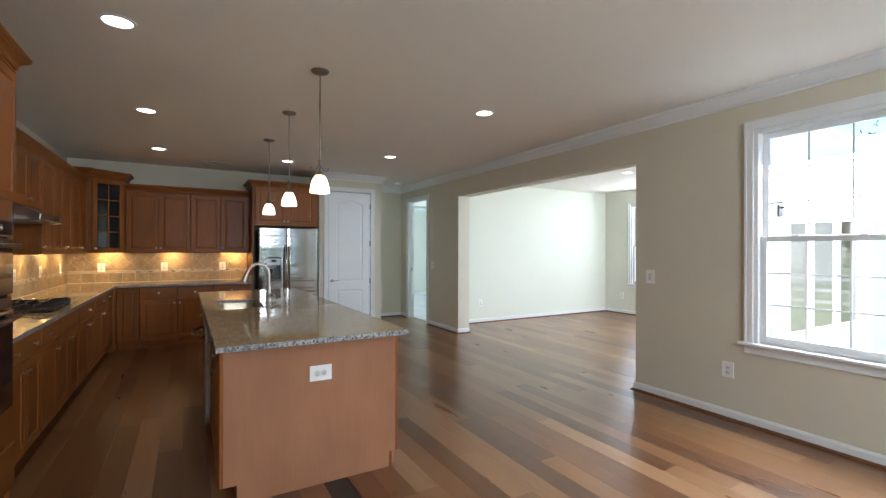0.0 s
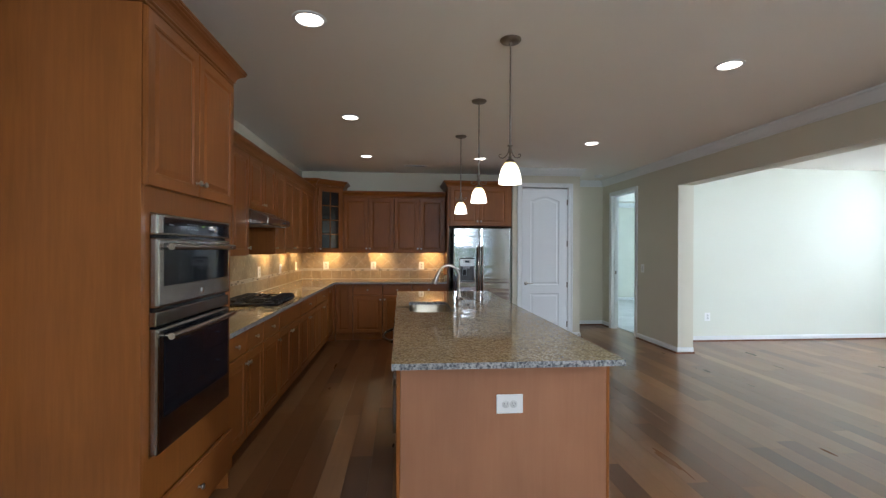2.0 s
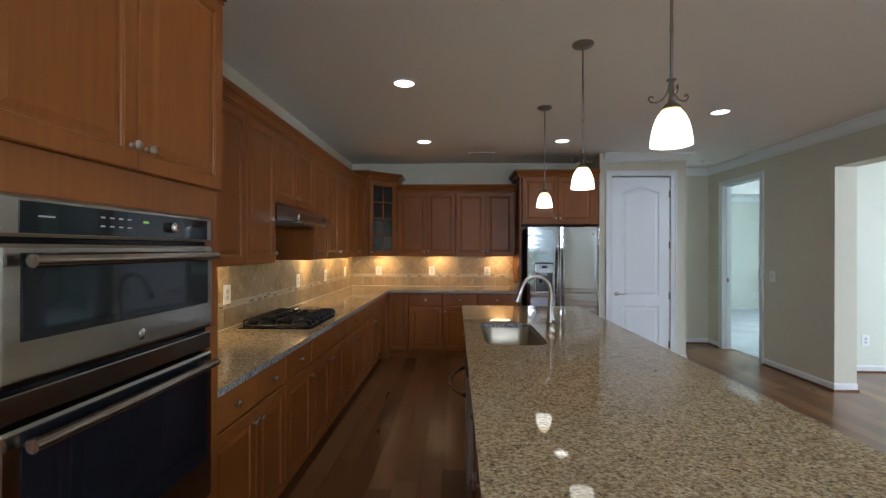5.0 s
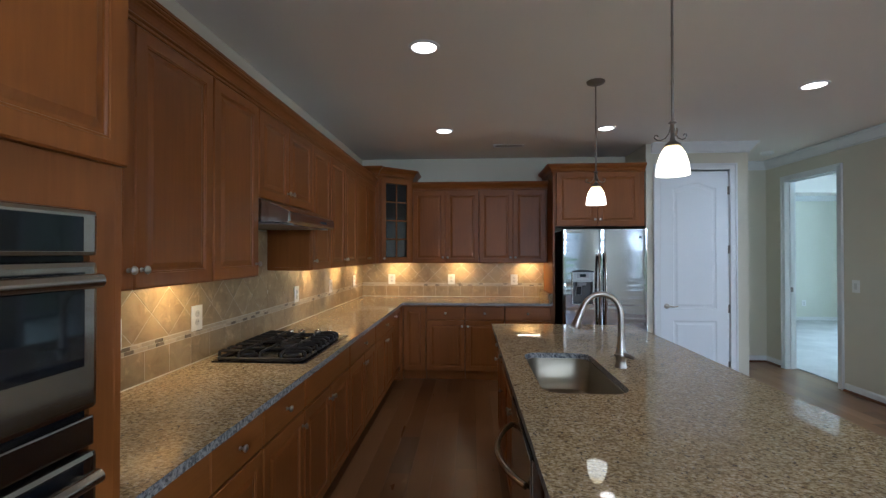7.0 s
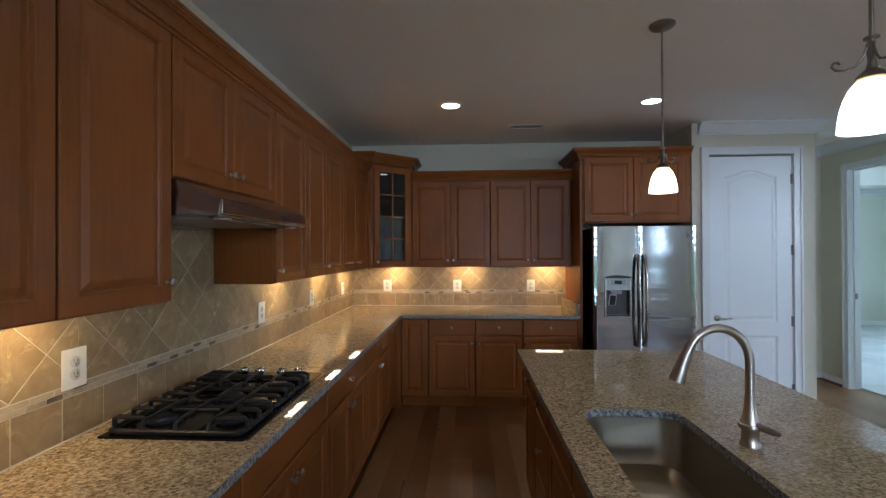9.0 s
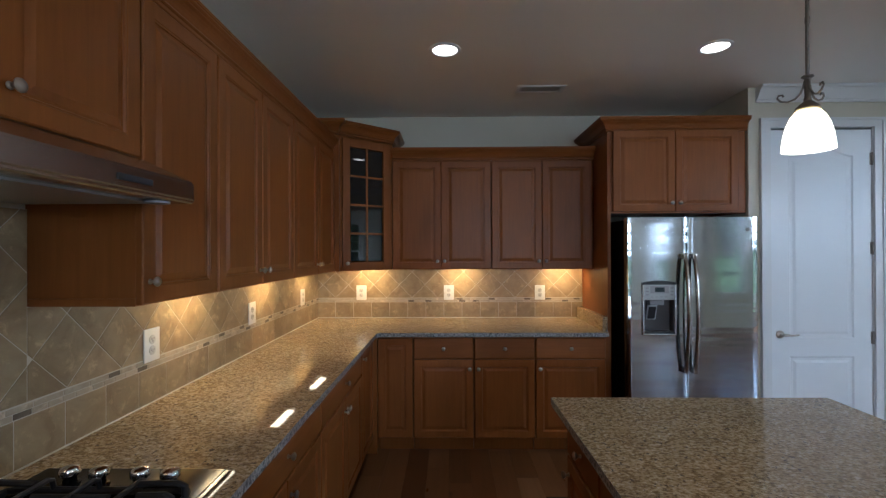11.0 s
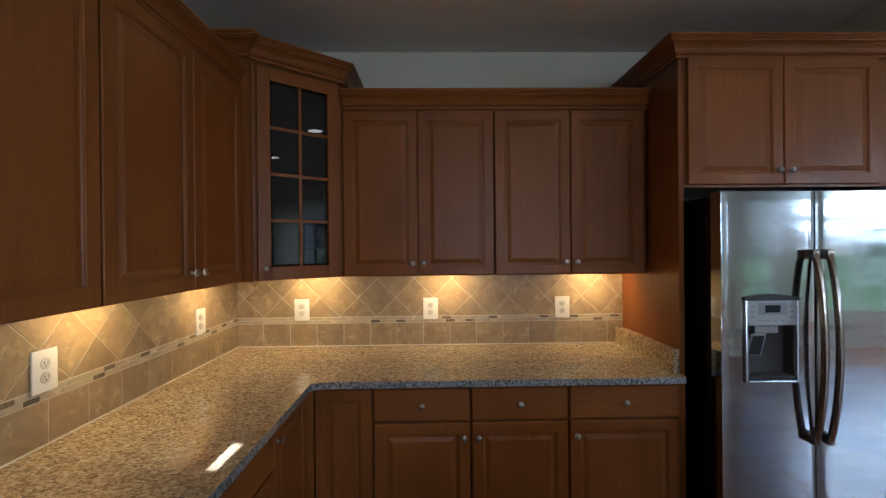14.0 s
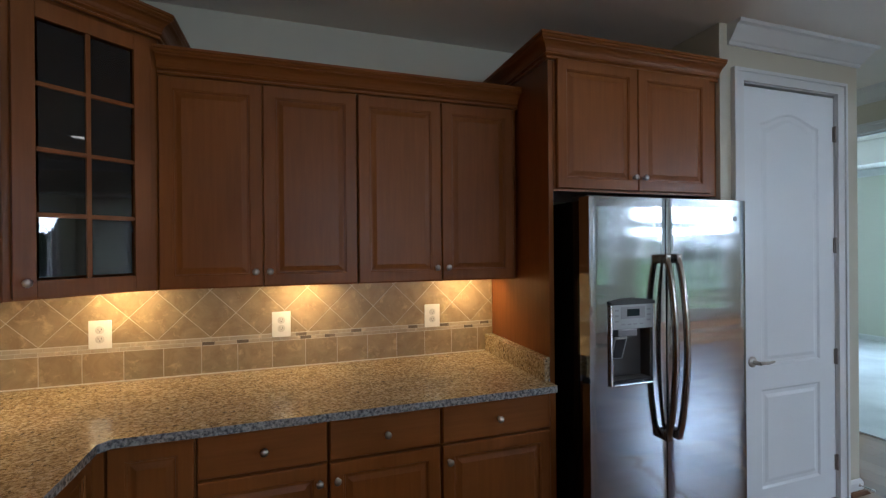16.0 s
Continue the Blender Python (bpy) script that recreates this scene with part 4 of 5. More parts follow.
part("corner_strip", boxes(((IBX0 - 0.019, IBY0 + 0.001, 0.11), (IBX0 - 0.001, IBY0 + 0.02, 0.874)), bevel=0.003), CAB, isl)
bp = solid("island_back_panel", boxes(((IBX1 - 0.018, IBY0 + 0.02, 0.0), (IBX1, IBY1, 0.874)), bevel=0.001), PANEL, "plain reddish maple back panel of the kitchen island", "island panel")


def isl_cab(y0, y1, label, seams, knobs, drawers, full=False, rows=None, d=1.0):
    """Cabinets of the island, fronts toward the west; knobs run from far to near."""
    w = y1 - y0
    edges = [0.003, *[y1 - s for s in seams], w - 0.003]
    ds = [] if rows else [(p + 0.0015, TZ + 0.004, q - p - 0.003, 0.706 - TZ - 0.004, knobs[i] + "t") for i, (p, q) in enumerate(zip(edges, edges[1:]))]
    dd = []
    if rows:
        for z0, z1 in rows:
            dd.append((0.0045, z0, w - 0.009, z1 - z0))
    elif drawers:
        dd = [(p + 0.0015, DZ0, q - p - 0.003, DZ1I - DZ0) for p, q in zip(edges, edges[1:])]
    return cabinet("island_cabinet", label, (IBX0, y1), -90, w, IBX1 - IBX0 - 0.02, 0, 0.874 if rows or not full else 0.64, ds, dd, toe=0.11, category="base cabinet", group="base cabinets of the island")


isl_cab(2.742, 3.735, "maple island cabinet, two drawers over two doors, beside dishwasher", [3.24], "rl", True)
dwz = thing("dishwasher", "black and stainless dishwasher with bowed handle in the island", "dishwasher", (IBX0, 4.350, 0), -90)
part("chassis", boxes(((0.004, 0.02, 0.10), (0.596, 0.58, 0.872))), BLACK, dwz)
dd = part("door", boxes(((0.004, -0.054, 0.12), (0.596, 0.018, 0.866)), bevel=0.004), STEELH, dwz)
part("front_skin", boxes(((0.004, -0.060, 0.12), (0.596, -0.0545, 0.866)), bevel=0.002), STEELH, dd)
part("control_strip", boxes(((0.006, -0.058, 0.8665), (0.594, 0.010, 0.871))), BLACK, dd)
bm = bmesh.new()
tube(bm, [(0.05 + 0.5 * i / 14, -0.066 - 0.075 * math.sin(math.pi * i / 14) ** 0.8, 0.765) for i in range(15)], 0.0115, 12)
part("handle", bm, STEELH, dd, "bowed tubular steel handle", True)
part("toe_panel", boxes(((0.004, 0.07, 0.0), (0.596, 0.09, 0.10))), BLACK, dwz)
sf = isl_cab(4.352, 5.250, "maple island sink cabinet with plain fronts over two doors", [4.80], "rl", False, True)
part("false_front", front_mesh(0.44, DZ1I - DZ0), CABH, sf, at=(0.0045, -0.0005, DZ0))
part("false_front", front_mesh(0.44, DZ1I - DZ0), CABH, sf, at=(0.4515, -0.0005, DZ0))
part("rail", boxes(((0.0, 0.0, 0.64), (0.898, 0.02, 0.874))), CAB, sf)
isl_cab(5.252, 5.640, "maple island cabinet with a stack of three drawers", [], "l", True, rows=[(0.122, 0.40), (0.41, 0.70), (0.716, DZ1I)])
isl_cab(5.642, 6.028, "maple island cabinet, one drawer over one door, beside drawer stack", [], "l", True)

# sink and tap
sk = thing("sink", "undermount stainless steel sink bowl with rounded corners", "sink")
bm = bmesh.new()


def basin(bm, x0, x1, y0, y1, z1, z0, r):
    rings = []
    for z, ins in ((z1, -0.02), (z1, 0.0), (z0 + 0.04, 0.008), (z0 + 0.012, 0.02), (z0, 0.05)):
        rings.append([bm.verts.new((x, y, z)) for x, y in rrect(x0 + ins, x1 - ins, y0 + ins, y1 - ins, r)])
    for p, q in zip(rings, rings[1:]):
        k = len(p)
        for i in range(k):
            bm.faces.new((p[i], p[(i + 1) % k], q[(i + 1) % k], q[i]))
    bm.faces.new(rings[-1])


basin(bm, SX0 + 0.004, SX1 - 0.004, SY0 + 0.004, SY1 - 0.004, CI - CTH - 0.001, CI - 0.215, 0.088)
part("bowl", bm, SINKM, sk, "", True)
for yy in ((SY1 + SY0) / 2 + 0.05,):
    bm = bmesh.new()
    lathe(bm, [(0.055, 0.0), (0.055, 0.004), (0.045, 0.005), (0.035, 0.001), (0.004, 0.001)], ((SX0 + SX1) / 2, yy, CI - 0.2149), seg=24)
    part("drain", bm, CHROME, sk, "", True)
tap = thing("kitchen_tap", "brushed nickel pull-down gooseneck tap with a side lever", "faucet", (0.700, 4.735, CI))
bm = bmesh.new()
lathe(bm, [(0.030, 0.0), (0.030, 0.006), (0.026, 0.012), (0.025, 0.05), (0.029, 0.056), (0.030, 0.064), (0.028, 0.072), (0.022, 0.095), (0.017, 0.13), (0.0145, 0.17)], seg=24)
part("base", bm, NICKEL, tap, "", True)
bm = bmesh.new()
pts = [(0, 0, 0.165), (0, 0, 0.21), (0, 0, 0.27)]
R = 0.098
for i in range(1, 15):
    a = math.pi * i / 14 * 0.88
    pts.append((-R + R * math.cos(a), 0, 0.27 + R * math.sin(a) * 1.08))
tube(bm, pts, 0.0138, 16)
part("spout", bm, NICKEL, tap, "", True)
ex, ez = pts[-1][0], pts[-1][2]
bm = bmesh.new()
tube(bm, [(ex, 0, ez), (ex - 0.010, 0, ez - 0.02), (ex - 0.025, 0, ez - 0.06), (ex - 0.038, 0, ez - 0.098), (ex - 0.041, 0, ez - 0.106)], 0.015, 16, [0.0145, 0.016, 0.019, 0.025, 0.024])
part("spray_head", bm, NICKEL, tap, "", True)
bm = bmesh.new()
tube(bm, [(0.0, 0, 0.064), (0.012, -0.025, 0.070), (0.03, -0.055, 0.066), (0.04, -0.075, 0.064)], 0.011, 12, [0.012, 0.013, 0.011, 0.007])
lathe(bm, [(0.033, 0.056), (0.035, 0.062), (0.033, 0.070), (0.02, 0.075)], seg=24)
part("lever", bm, NICKEL, tap, "", True)

# cooktop
ck = thing("cooktop", "black gas cooktop with five burners, iron grates and four bright-capped knobs", "cooktop", (-1.188, 5.06, CT))
CW, CL = 0.50, 0.80
part("plate", boxes(((-CW / 2, -CL / 2, 0.0), (CW / 2, CL / 2, 0.007)), bevel=0.002), BLACK, ck)
part("steel_rim", boxes(((CW / 2, -CL / 2 + 0.003, 0.0), (CW / 2 + 0.014, CL / 2 - 0.003, 0.006)), bevel=0.002), STEELH, ck)
for bx, by, br in ((-0.13, -0.25, 0.040), (0.13, -0.25, 0.036), (0.0, -0.02, 0.050), (-0.14, 0.16, 0.036), (0.12, 0.16, 0.042)):
    bm = bmesh.new()
    lathe(bm, [(br + 0.014, 0), (br + 0.014, 0.007), (br + 0.002, 0.010), (br, 0.019), (br - 0.004, 0.022), (br - 0.02, 0.023), (0.003, 0.023)], (bx, by, 0.006), seg=24)
    part("burner", bm, IRON, ck, "", True)


def finger(bm, pts, r=0.0062):
    tube(bm, pts, r, 8)


for y0, y1 in ((-0.375, -0.130), (-0.122, 0.088), (0.096, 0.270)):
    bm = bmesh.new()
    x0, x1, zl, zt = -0.235, 0.232, 0.017, 0.050
    ring = [(x0 + 0.03, y0, zl), (x1 - 0.03, y0, zl), (x1 - 0.008, y0 + 0.008, zl), (x1, y0 + 0.03, zl), (x1, y1 - 0.03, zl), (x1 - 0.008, y1 - 0.008, zl), (x1 - 0.03, y1, zl), (x0 + 0.03, y1, zl), (x0 + 0.008, y1 - 0.008, zl), (x0, y1 - 0.03, zl), (x0, y0 + 0.03, zl), (x0 + 0.008, y0 + 0.008, zl), (x0 + 0.03, y0, zl)]
    finger(bm, ring, 0.0082)
    ym = (y0 + y1) / 2
    for cx in (-0.115, 0.0, 0.115):
        finger(bm, [(cx, y0, zl), (cx, y0 + 0.006, zt - 0.006), (cx, y0 + 0.018, zt), (cx, y1 - 0.018, zt), (cx, y1 - 0.006, zt - 0.006), (cx, y1, zl)], 0.0066)
    for sx in (-1, 1):
        xe = x1 if sx > 0 else x0
        for yy in (ym, y0 + 0.035, y1 - 0.035):
            xi = sx * (0.155 if yy == ym else 0.125)
            finger(bm, [(xe + sx * 0.003, yy, zl - 0.002), (xe + sx * 0.002, yy, zt - 0.004), (xe - sx * 0.014, yy, zt + 0.002), (xi, yy, zt)], 0.0084)
    finger(bm, [(-0.09, ym, zt - 0.001), (0.09, ym, zt - 0.001)], 0.0055)
    part("grate", bm, IRON, ck)
for i, kx in enumerate((-0.115, -0.035, 0.075, 0.155)):
    ky = 0.315 - 0.004 * i
    bm = bmesh.new()
    lathe(bm, [(0.024, 0), (0.023, 0.004), (0.016, 0.006), (0.014, 0.018), (0.015, 0.022), (0.003, 0.022)], (kx, ky, 0.007), seg=18)
    kb = part("knob", bm, BLACK, ck, "dark control knob with a bright cap", True)
    bm = bmesh.new()
    lathe(bm, [(0.018, 0), (0.023, 0.005), (0.023, 0.016), (0.020, 0.022), (0.011, 0.026), (0.002, 0.0265)], (kx, ky, 0.0292), seg=18)
    part("cap", bm, CHROME, kb, "bright metal cap", True)

# range hood
HZ0, HZ1 = 1.654, 1.783
hood = thing("range_hood", "brown-reflecting stainless under-cabinet range hood with rounded corners", "range hood", (XL + 0.002, 4.688, 0), 0)
bm = bmesh.new()
HL = 0.792
prof = [(0.0, HZ0 + 0.01), (0.49, HZ0 + 0.002), (0.498, HZ0 + 0.008), (0.498, HZ0 + 0.060), (0.345, HZ1), (0.0, HZ1)]
a = [bm.verts.new((x, 0.012 if x > 0.49 else 0.0, z)) for x, z in prof]
b = [bm.verts.new((x, HL - (0.012 if x > 0.49 else 0), z)) for x, z in prof]
bm.faces.new(a)
bm.faces.new(b)
for i in range(6):
    bm.faces.new((a[i], a[(i + 1) % 6], b[(i + 1) % 6], b[i]))
bmesh.ops.bevel(bm, geom=list(bm.edges), offset=0.005, segments=2, affect="EDGES")
part("shell", bm, HOODM, hood)
part("filter", boxes(((0.06, 0.06, HZ0 - 0.002), (0.42, HL - 0.06, HZ0 + 0.006))), GREYP, hood, "grey mesh filter")
bm = boxes(((0.4985, HL * 0.62, HZ0 + 0.026), (0.501, HL * 0.76, HZ0 + 0.040)))
part("switch_strip", bm, RUBBER, hood)
for yy in (0.10, HL - 0.10):
    bm = bmesh.new()
    lathe(bm, [(0.03, 0), (0.03, 0.006), (0.02, 0.007)], (0.45, yy, HZ0 - 0.006), seg=20)
    part("lamp_cover", bm, GREYP, hood, "", True)

# refrigerator
RX0, RX1, RF, RZ1 = 0.952, 1.868, 7.432, 1.755
fr = thing("refrigerator", "side-by-side stainless steel refrigerator with a water and ice dispenser", "refrigerator", (RX0, RF, 0))
RW = RX1 - RX0
part("case", boxes(((0.006, 0.085, 0.012), (RW - 0.006, 0.80, RZ1 - 0.012)), bevel=0.004), BLACK, fr, "black cabinet sides")
part("hinge_cap", boxes(((0.02, 0.05, RZ1 - 0.012), (0.11, 0.16, RZ1 + 0.01)), bevel=0.004), RUBBER, fr)
part("toe_grille", boxes(((0.01, 0.06, 0.012), (RW - 0.01, 0.085, 0.09))), BLACK, fr)
SEAM = 1.370 - RX0


def fridge_door(x0, x1, cut=None):
    """A gently bowed door; cut (x0, x1, z0, z1) leaves a hole for the dispenser."""
    def front(x):
        s = (x - x0) / (x1 - x0)
        return 0.004 if s in (0.0, 1.0) else 0.0015 * (2 * s - 1) ** 16 - 0.0006 * (1 - (2 * s - 1) ** 2)

    def slab(bm, a, b, z0, z1):
        xs = sorted({a, b, *[x0 + (x1 - x0) * i / 24 for i in range(25) if a < x0 + (x1 - x0) * i / 24 < b]})
        prism(bm, [(x, front(x)) for x in xs] + [(b, 0.075), (a, 0.075)], z0, z1)

    bm = bmesh.new()
    if cut:
        a, b, z0, z1 = cut
        slab(bm, x0, x1, 0.10, z0)
        slab(bm, x0, x1, z1, RZ1)
        slab(bm, x0, a, z0, z1)
        slab(bm, b, x1, z0, z1)
    else:
        slab(bm, x0, x1, 0.10, RZ1)
    return bm


dx0, dx1, dz0, dz1 = 1.048 - RX0, 1.289 - RX0, 0.915, 1.290
ld = part("freezer_door", fridge_door(0.0, SEAM - 0.003, (dx0 + 0.014, dx1 - 0.014, dz0 + 0.014, 1.168)), STEEL, fr, "brushed stainless freezer door", True)
rd = part("fridge_door", fridge_door(SEAM + 0.003, RW), STEEL, fr, "brushed stainless refrigerator door", True)
for dd, sx in ((ld, -1), (rd, 1)):
    bm = bmesh.new()
    hx = SEAM + sx * 0.032
    pts = [(hx, -0.030 - 0.052 * math.sin(math.pi * i / 20) ** 0.7, 1.485 - (1.485 - 0.665) * i / 20) for i in range(21)]
    tube(bm, pts, 0.0145, 14)
    box(bm, (hx - 0.015, -0.045, 1.455), (hx + 0.015, 0.0, 1.498), 0.004)
    box(bm, (hx - 0.015, -0.045, 0.652), (hx + 0.015, 0.0, 0.695), 0.004)
    part("handle", bm, STEELH, dd, "long bowed steel handle", True)
bm = bmesh.new()
lathe(bm, [(0.013, 0), (0.013, 0.002), (0.01, 0.003), (0.002, 0.003)], (RW - 0.075, -0.002, 1.665), "y")
part("round_badge", bm, GREYP, rd, "small plain round badge", True)
disp = part("dispenser", boxes(((dx0, -0.014, dz0), (dx0 + 0.013, 0.002, dz1)), ((dx1 - 0.013, -0.014, dz0), (dx1, 0.002, dz1)), ((dx0 + 0.013, -0.018, dz0), (dx1 - 0.013, 0.002, dz0 + 0.013)), bevel=0.005), SATIN, fr, "bright satin steel surround")
bm = bmesh.new()
arc = [(dx0 + (dx1 - dx0) * i / 12, dz1 + 0.014 * math.sin(math.pi * i / 12)) for i in range(13)]
fa = [bm.verts.new((x, -0.014, z)) for x, z in arc + [(dx1, dz1 - 0.014), (dx0, dz1 - 0.014)]]
fb = [bm.verts.new((v.co.x, 0.002, v.co.z)) for v in fa]
bm.faces.new(fa)
bm.faces.new(fb[::-1])
for i in range(len(fa)):
    bm.faces.new((fa[i], fa[(i + 1) % len(fa)], fb[(i + 1) % len(fa)], fb[i]))
part("hood_lip", bm, RUBBER, disp, "dark arched lip")
part("control_face", boxes(((dx0 + 0.013, -0.011, 1.168), (dx1 - 0.013, 0.002, dz1 - 0.014)), bevel=0.001), SILVERP, disp, "silver-grey control face")
part("display_frame", boxes(((dx0 + 0.055, -0.0118, 1.214), (dx1 - 0.055, -0.011, 1.266))), GREYP, disp)
part("display", boxes(((dx0 + 0.088, -0.0132, 1.224), (dx0 + 0.155, -0.0118, 1.256))), LCD, disp)
for i in range(4):
    part("button", boxes(((dx0 + 0.060 + i * 0.032, -0.0122, 1.186), (dx0 + 0.078 + i * 0.032, -0.011, 1.192))), GREYP, disp)
for i in range(3):
    for s in (0.024, dx1 - dx0 - 0.044):
        part("button", boxes(((dx0 + s, -0.0122, 1.200 + i * 0.024), (dx0 + s + 0.02, -0.011, 1.208 + i * 0.024))), GREYP, disp)
ca, cb, cz0, cz1 = dx0 + 0.014, dx1 - 0.014, dz0 + 0.014, 1.168
part("recess", boxes(((ca, 0.060, cz0), (cb, 0.0745, cz1)), ((ca, 0.0, cz0 + 0.001), (ca + 0.003, 0.060, cz1)), ((cb - 0.003, 0.0, cz0 + 0.001), (cb, 0.060, cz1)), ((ca, 0.0, cz0), (cb, 0.060, cz0 + 0.004)), ((ca, 0.004, cz1 - 0.004), (cb, 0.060, cz1))), RECESS, disp, "dark grey recess lining")
part("paddle", boxes(((-0.035, -0.004, -0.115), (0.035, 0.004, 0.0)), bevel=0.003), SILVERP, disp, "tilted dispensing paddle", at=(dx0 + 0.088, 0.030, 1.125), rot=(18, 0, 0))
part("paddle_pad", boxes(((-0.026, -0.006, -0.105), (0.026, -0.0042, -0.01)), bevel=0.001), RUBBER, disp, at=(dx0 + 0.088, 0.030, 1.125), rot=(18, 0, 0))
part("nozzle", boxes(((dx0 + 0.060, 0.012, 1.128), (dx0 + 0.165, 0.055, 1.163)), bevel=0.006), GREYP, disp)
part("drip_tray", boxes(((ca + 0.004, -0.012, cz0 + 0.004), (cb - 0.004, 0.058, cz0 + 0.012)), bevel=0.002), SLOT, disp)
bar = mesh_of("tray_bar", boxes(((-0.0015, -0.060, 0.0), (0.0015, 0.0, 0.003))), GREYP)
for i in range(12):
    part("tray_bar", bar, GREYP, disp, at=(ca + 0.014 + i * 0.0168, 0.056, cz0 + 0.012))

# pantry door
PX0, PX1, PZ1 = 2.094, 2.842, 2.432
solid("pantry_casing", boxes(((PX0 - 0.085, 7.602, 0), (PX0 - 0.010, 7.62, PZ1 + 0.075)), ((PX1 + 0.010, 7.602, 0), (PX1 + 0.085, 7.62, PZ1 + 0.075)), ((PX0 - 0.010, 7.602, PZ1 + 0.008), (PX1 + 0.010, 7.62, PZ1 + 0.075)),
                               ((PX0 - 0.085, 7.594, 0), (PX0 - 0.066, 7.602, PZ1 + 0.075)), ((PX1 + 0.066, 7.594, 0), (PX1 + 0.085, 7.602, PZ1 + 0.075)), ((PX0 - 0.066, 7.594, PZ1 + 0.056), (PX1 + 0.066, 7.602, PZ1 + 0.075)),
                               ((PX0 - 0.019, 7.62, 0), (PX0 - 0.004, 7.735, PZ1 + 0.018)), ((PX1 + 0.004, 7.62, 0), (PX1 + 0.013, 7.735, PZ1 + 0.018)), ((PX0 - 0.004, 7.62, PZ1 + 0.004), (PX1 + 0.004, 7.735, PZ1 + 0.018))), TRIM, kind="structure")
pd = thing("door_1", "closed white two-panel pantry door with an arched upper panel", "door", (PX0, 7.622, 0))
pd["kind"] = "structure"
W, H = PX1 - PX0, PZ1 - 0.012


def arched(x0, x1, z0, z1, rise, ins):
    pts = [(x0 + ins, z0 + ins), (x1 - ins, z0 + ins)]
    for i in range(13):
        s = i / 12
        x = (x1 - ins) + ((x0 + ins) - (x1 - ins)) * s
        pts.append((x, z1 - ins - rise + rise * (math.sin(math.pi * s) ** 1.6 if rise else 0)))
    return pts


bm = bmesh.new()
outer = [bm.verts.new((x, 0, z)) for x, z in ((0, 0.008), (W, 0.008), (W, H), (0, H))]
back = [bm.verts.new((x, 0.035, z)) for x, z in ((0, 0.008), (W, 0.008), (W, H), (0, H))]
bm.faces.new(back)
for i in range(4):
    bm.faces.new((outer[i], outer[(i + 1) % 4], back[(i + 1) % 4], back[i]))
edges = [bm.edges.get((outer[i], outer[(i + 1) % 4])) for i in range(4)]
for z0, z1, rise in ((0.16, 0.72, 0.0), (0.855, 2.29, 0.065)):
    loops = []
    for ins, y in ((0, 0), (0.012, 0.007), (0.03, 0.007), (0.05, 0.002)):
        loops.append([bm.verts.new((x, y, z)) for x, z in arched(0.135, W - 0.135, z0, z1, rise, ins)])
    k = len(loops[0])
    edges += [bm.edges.new((loops[0][i], loops[0][(i + 1) % k])) for i in range(k)]
    for p, q in zip(loops, loops[1:]):
        for i in range(k):
            bm.faces.new((p[i], p[(i + 1) % k], q[(i + 1) % k], q[i]))
    bm.faces.new(loops[-1])
bmesh.ops.triangle_fill(bm, edges=edges, use_beauty=True)
slab = part("slab", bm, DOORP, pd)
for z in (0.22, 0.86, 1.53, 2.20):
    bm = boxes(((W - 0.012, -0.004, z - 0.045), (W + 0.006, 0.0, z + 0.045)))
    lathe(bm, [(0.006, -0.048), (0.006, 0.048)], (W + 0.002, -0.007, z), seg=10)
    part("hinge", bm, PEWTER, pd, "dark nickel hinge")
bm = bmesh.new()
lathe(bm, [(0.030, 0), (0.030, 0.006), (0.022, 0.012), (0.012, 0.014), (0.011, 0.045)], (0.062, 0, 0.885), "y", 24)
tube(bm, [(0.062, -0.045, 0.885), (0.085, -0.050, 0.887), (0.12, -0.048, 0.882), (0.165, -0.046, 0.887), (0.175, -0.045, 0.889)], 0.009, 12, [0.011, 0.010, 0.008, 0.007, 0.004])
part("lever_handle", bm, NICKEL, pd, "brushed nickel lever handle", True)

ds = thing("door_stop", "slim nickel spring door stop on the white baseboard", "door stop", (3.03, 7.605, 0.055), 0)
bm = bmesh.new()
lathe(bm, [(0.011, 0), (0.011, 0.004), (0.004, 0.008), (0.0035, 0.062)], axis="y", seg=14)
part("spring", bm, NICKEL, ds, "", True)
bm = bmesh.new()
lathe(bm, [(0.007, 0.062), (0.0075, 0.066), (0.0075, 0.074), (0.005, 0.077)], axis="y", seg=14)
part("tip", bm, PLASTIC, ds, "white rubber tip", True)

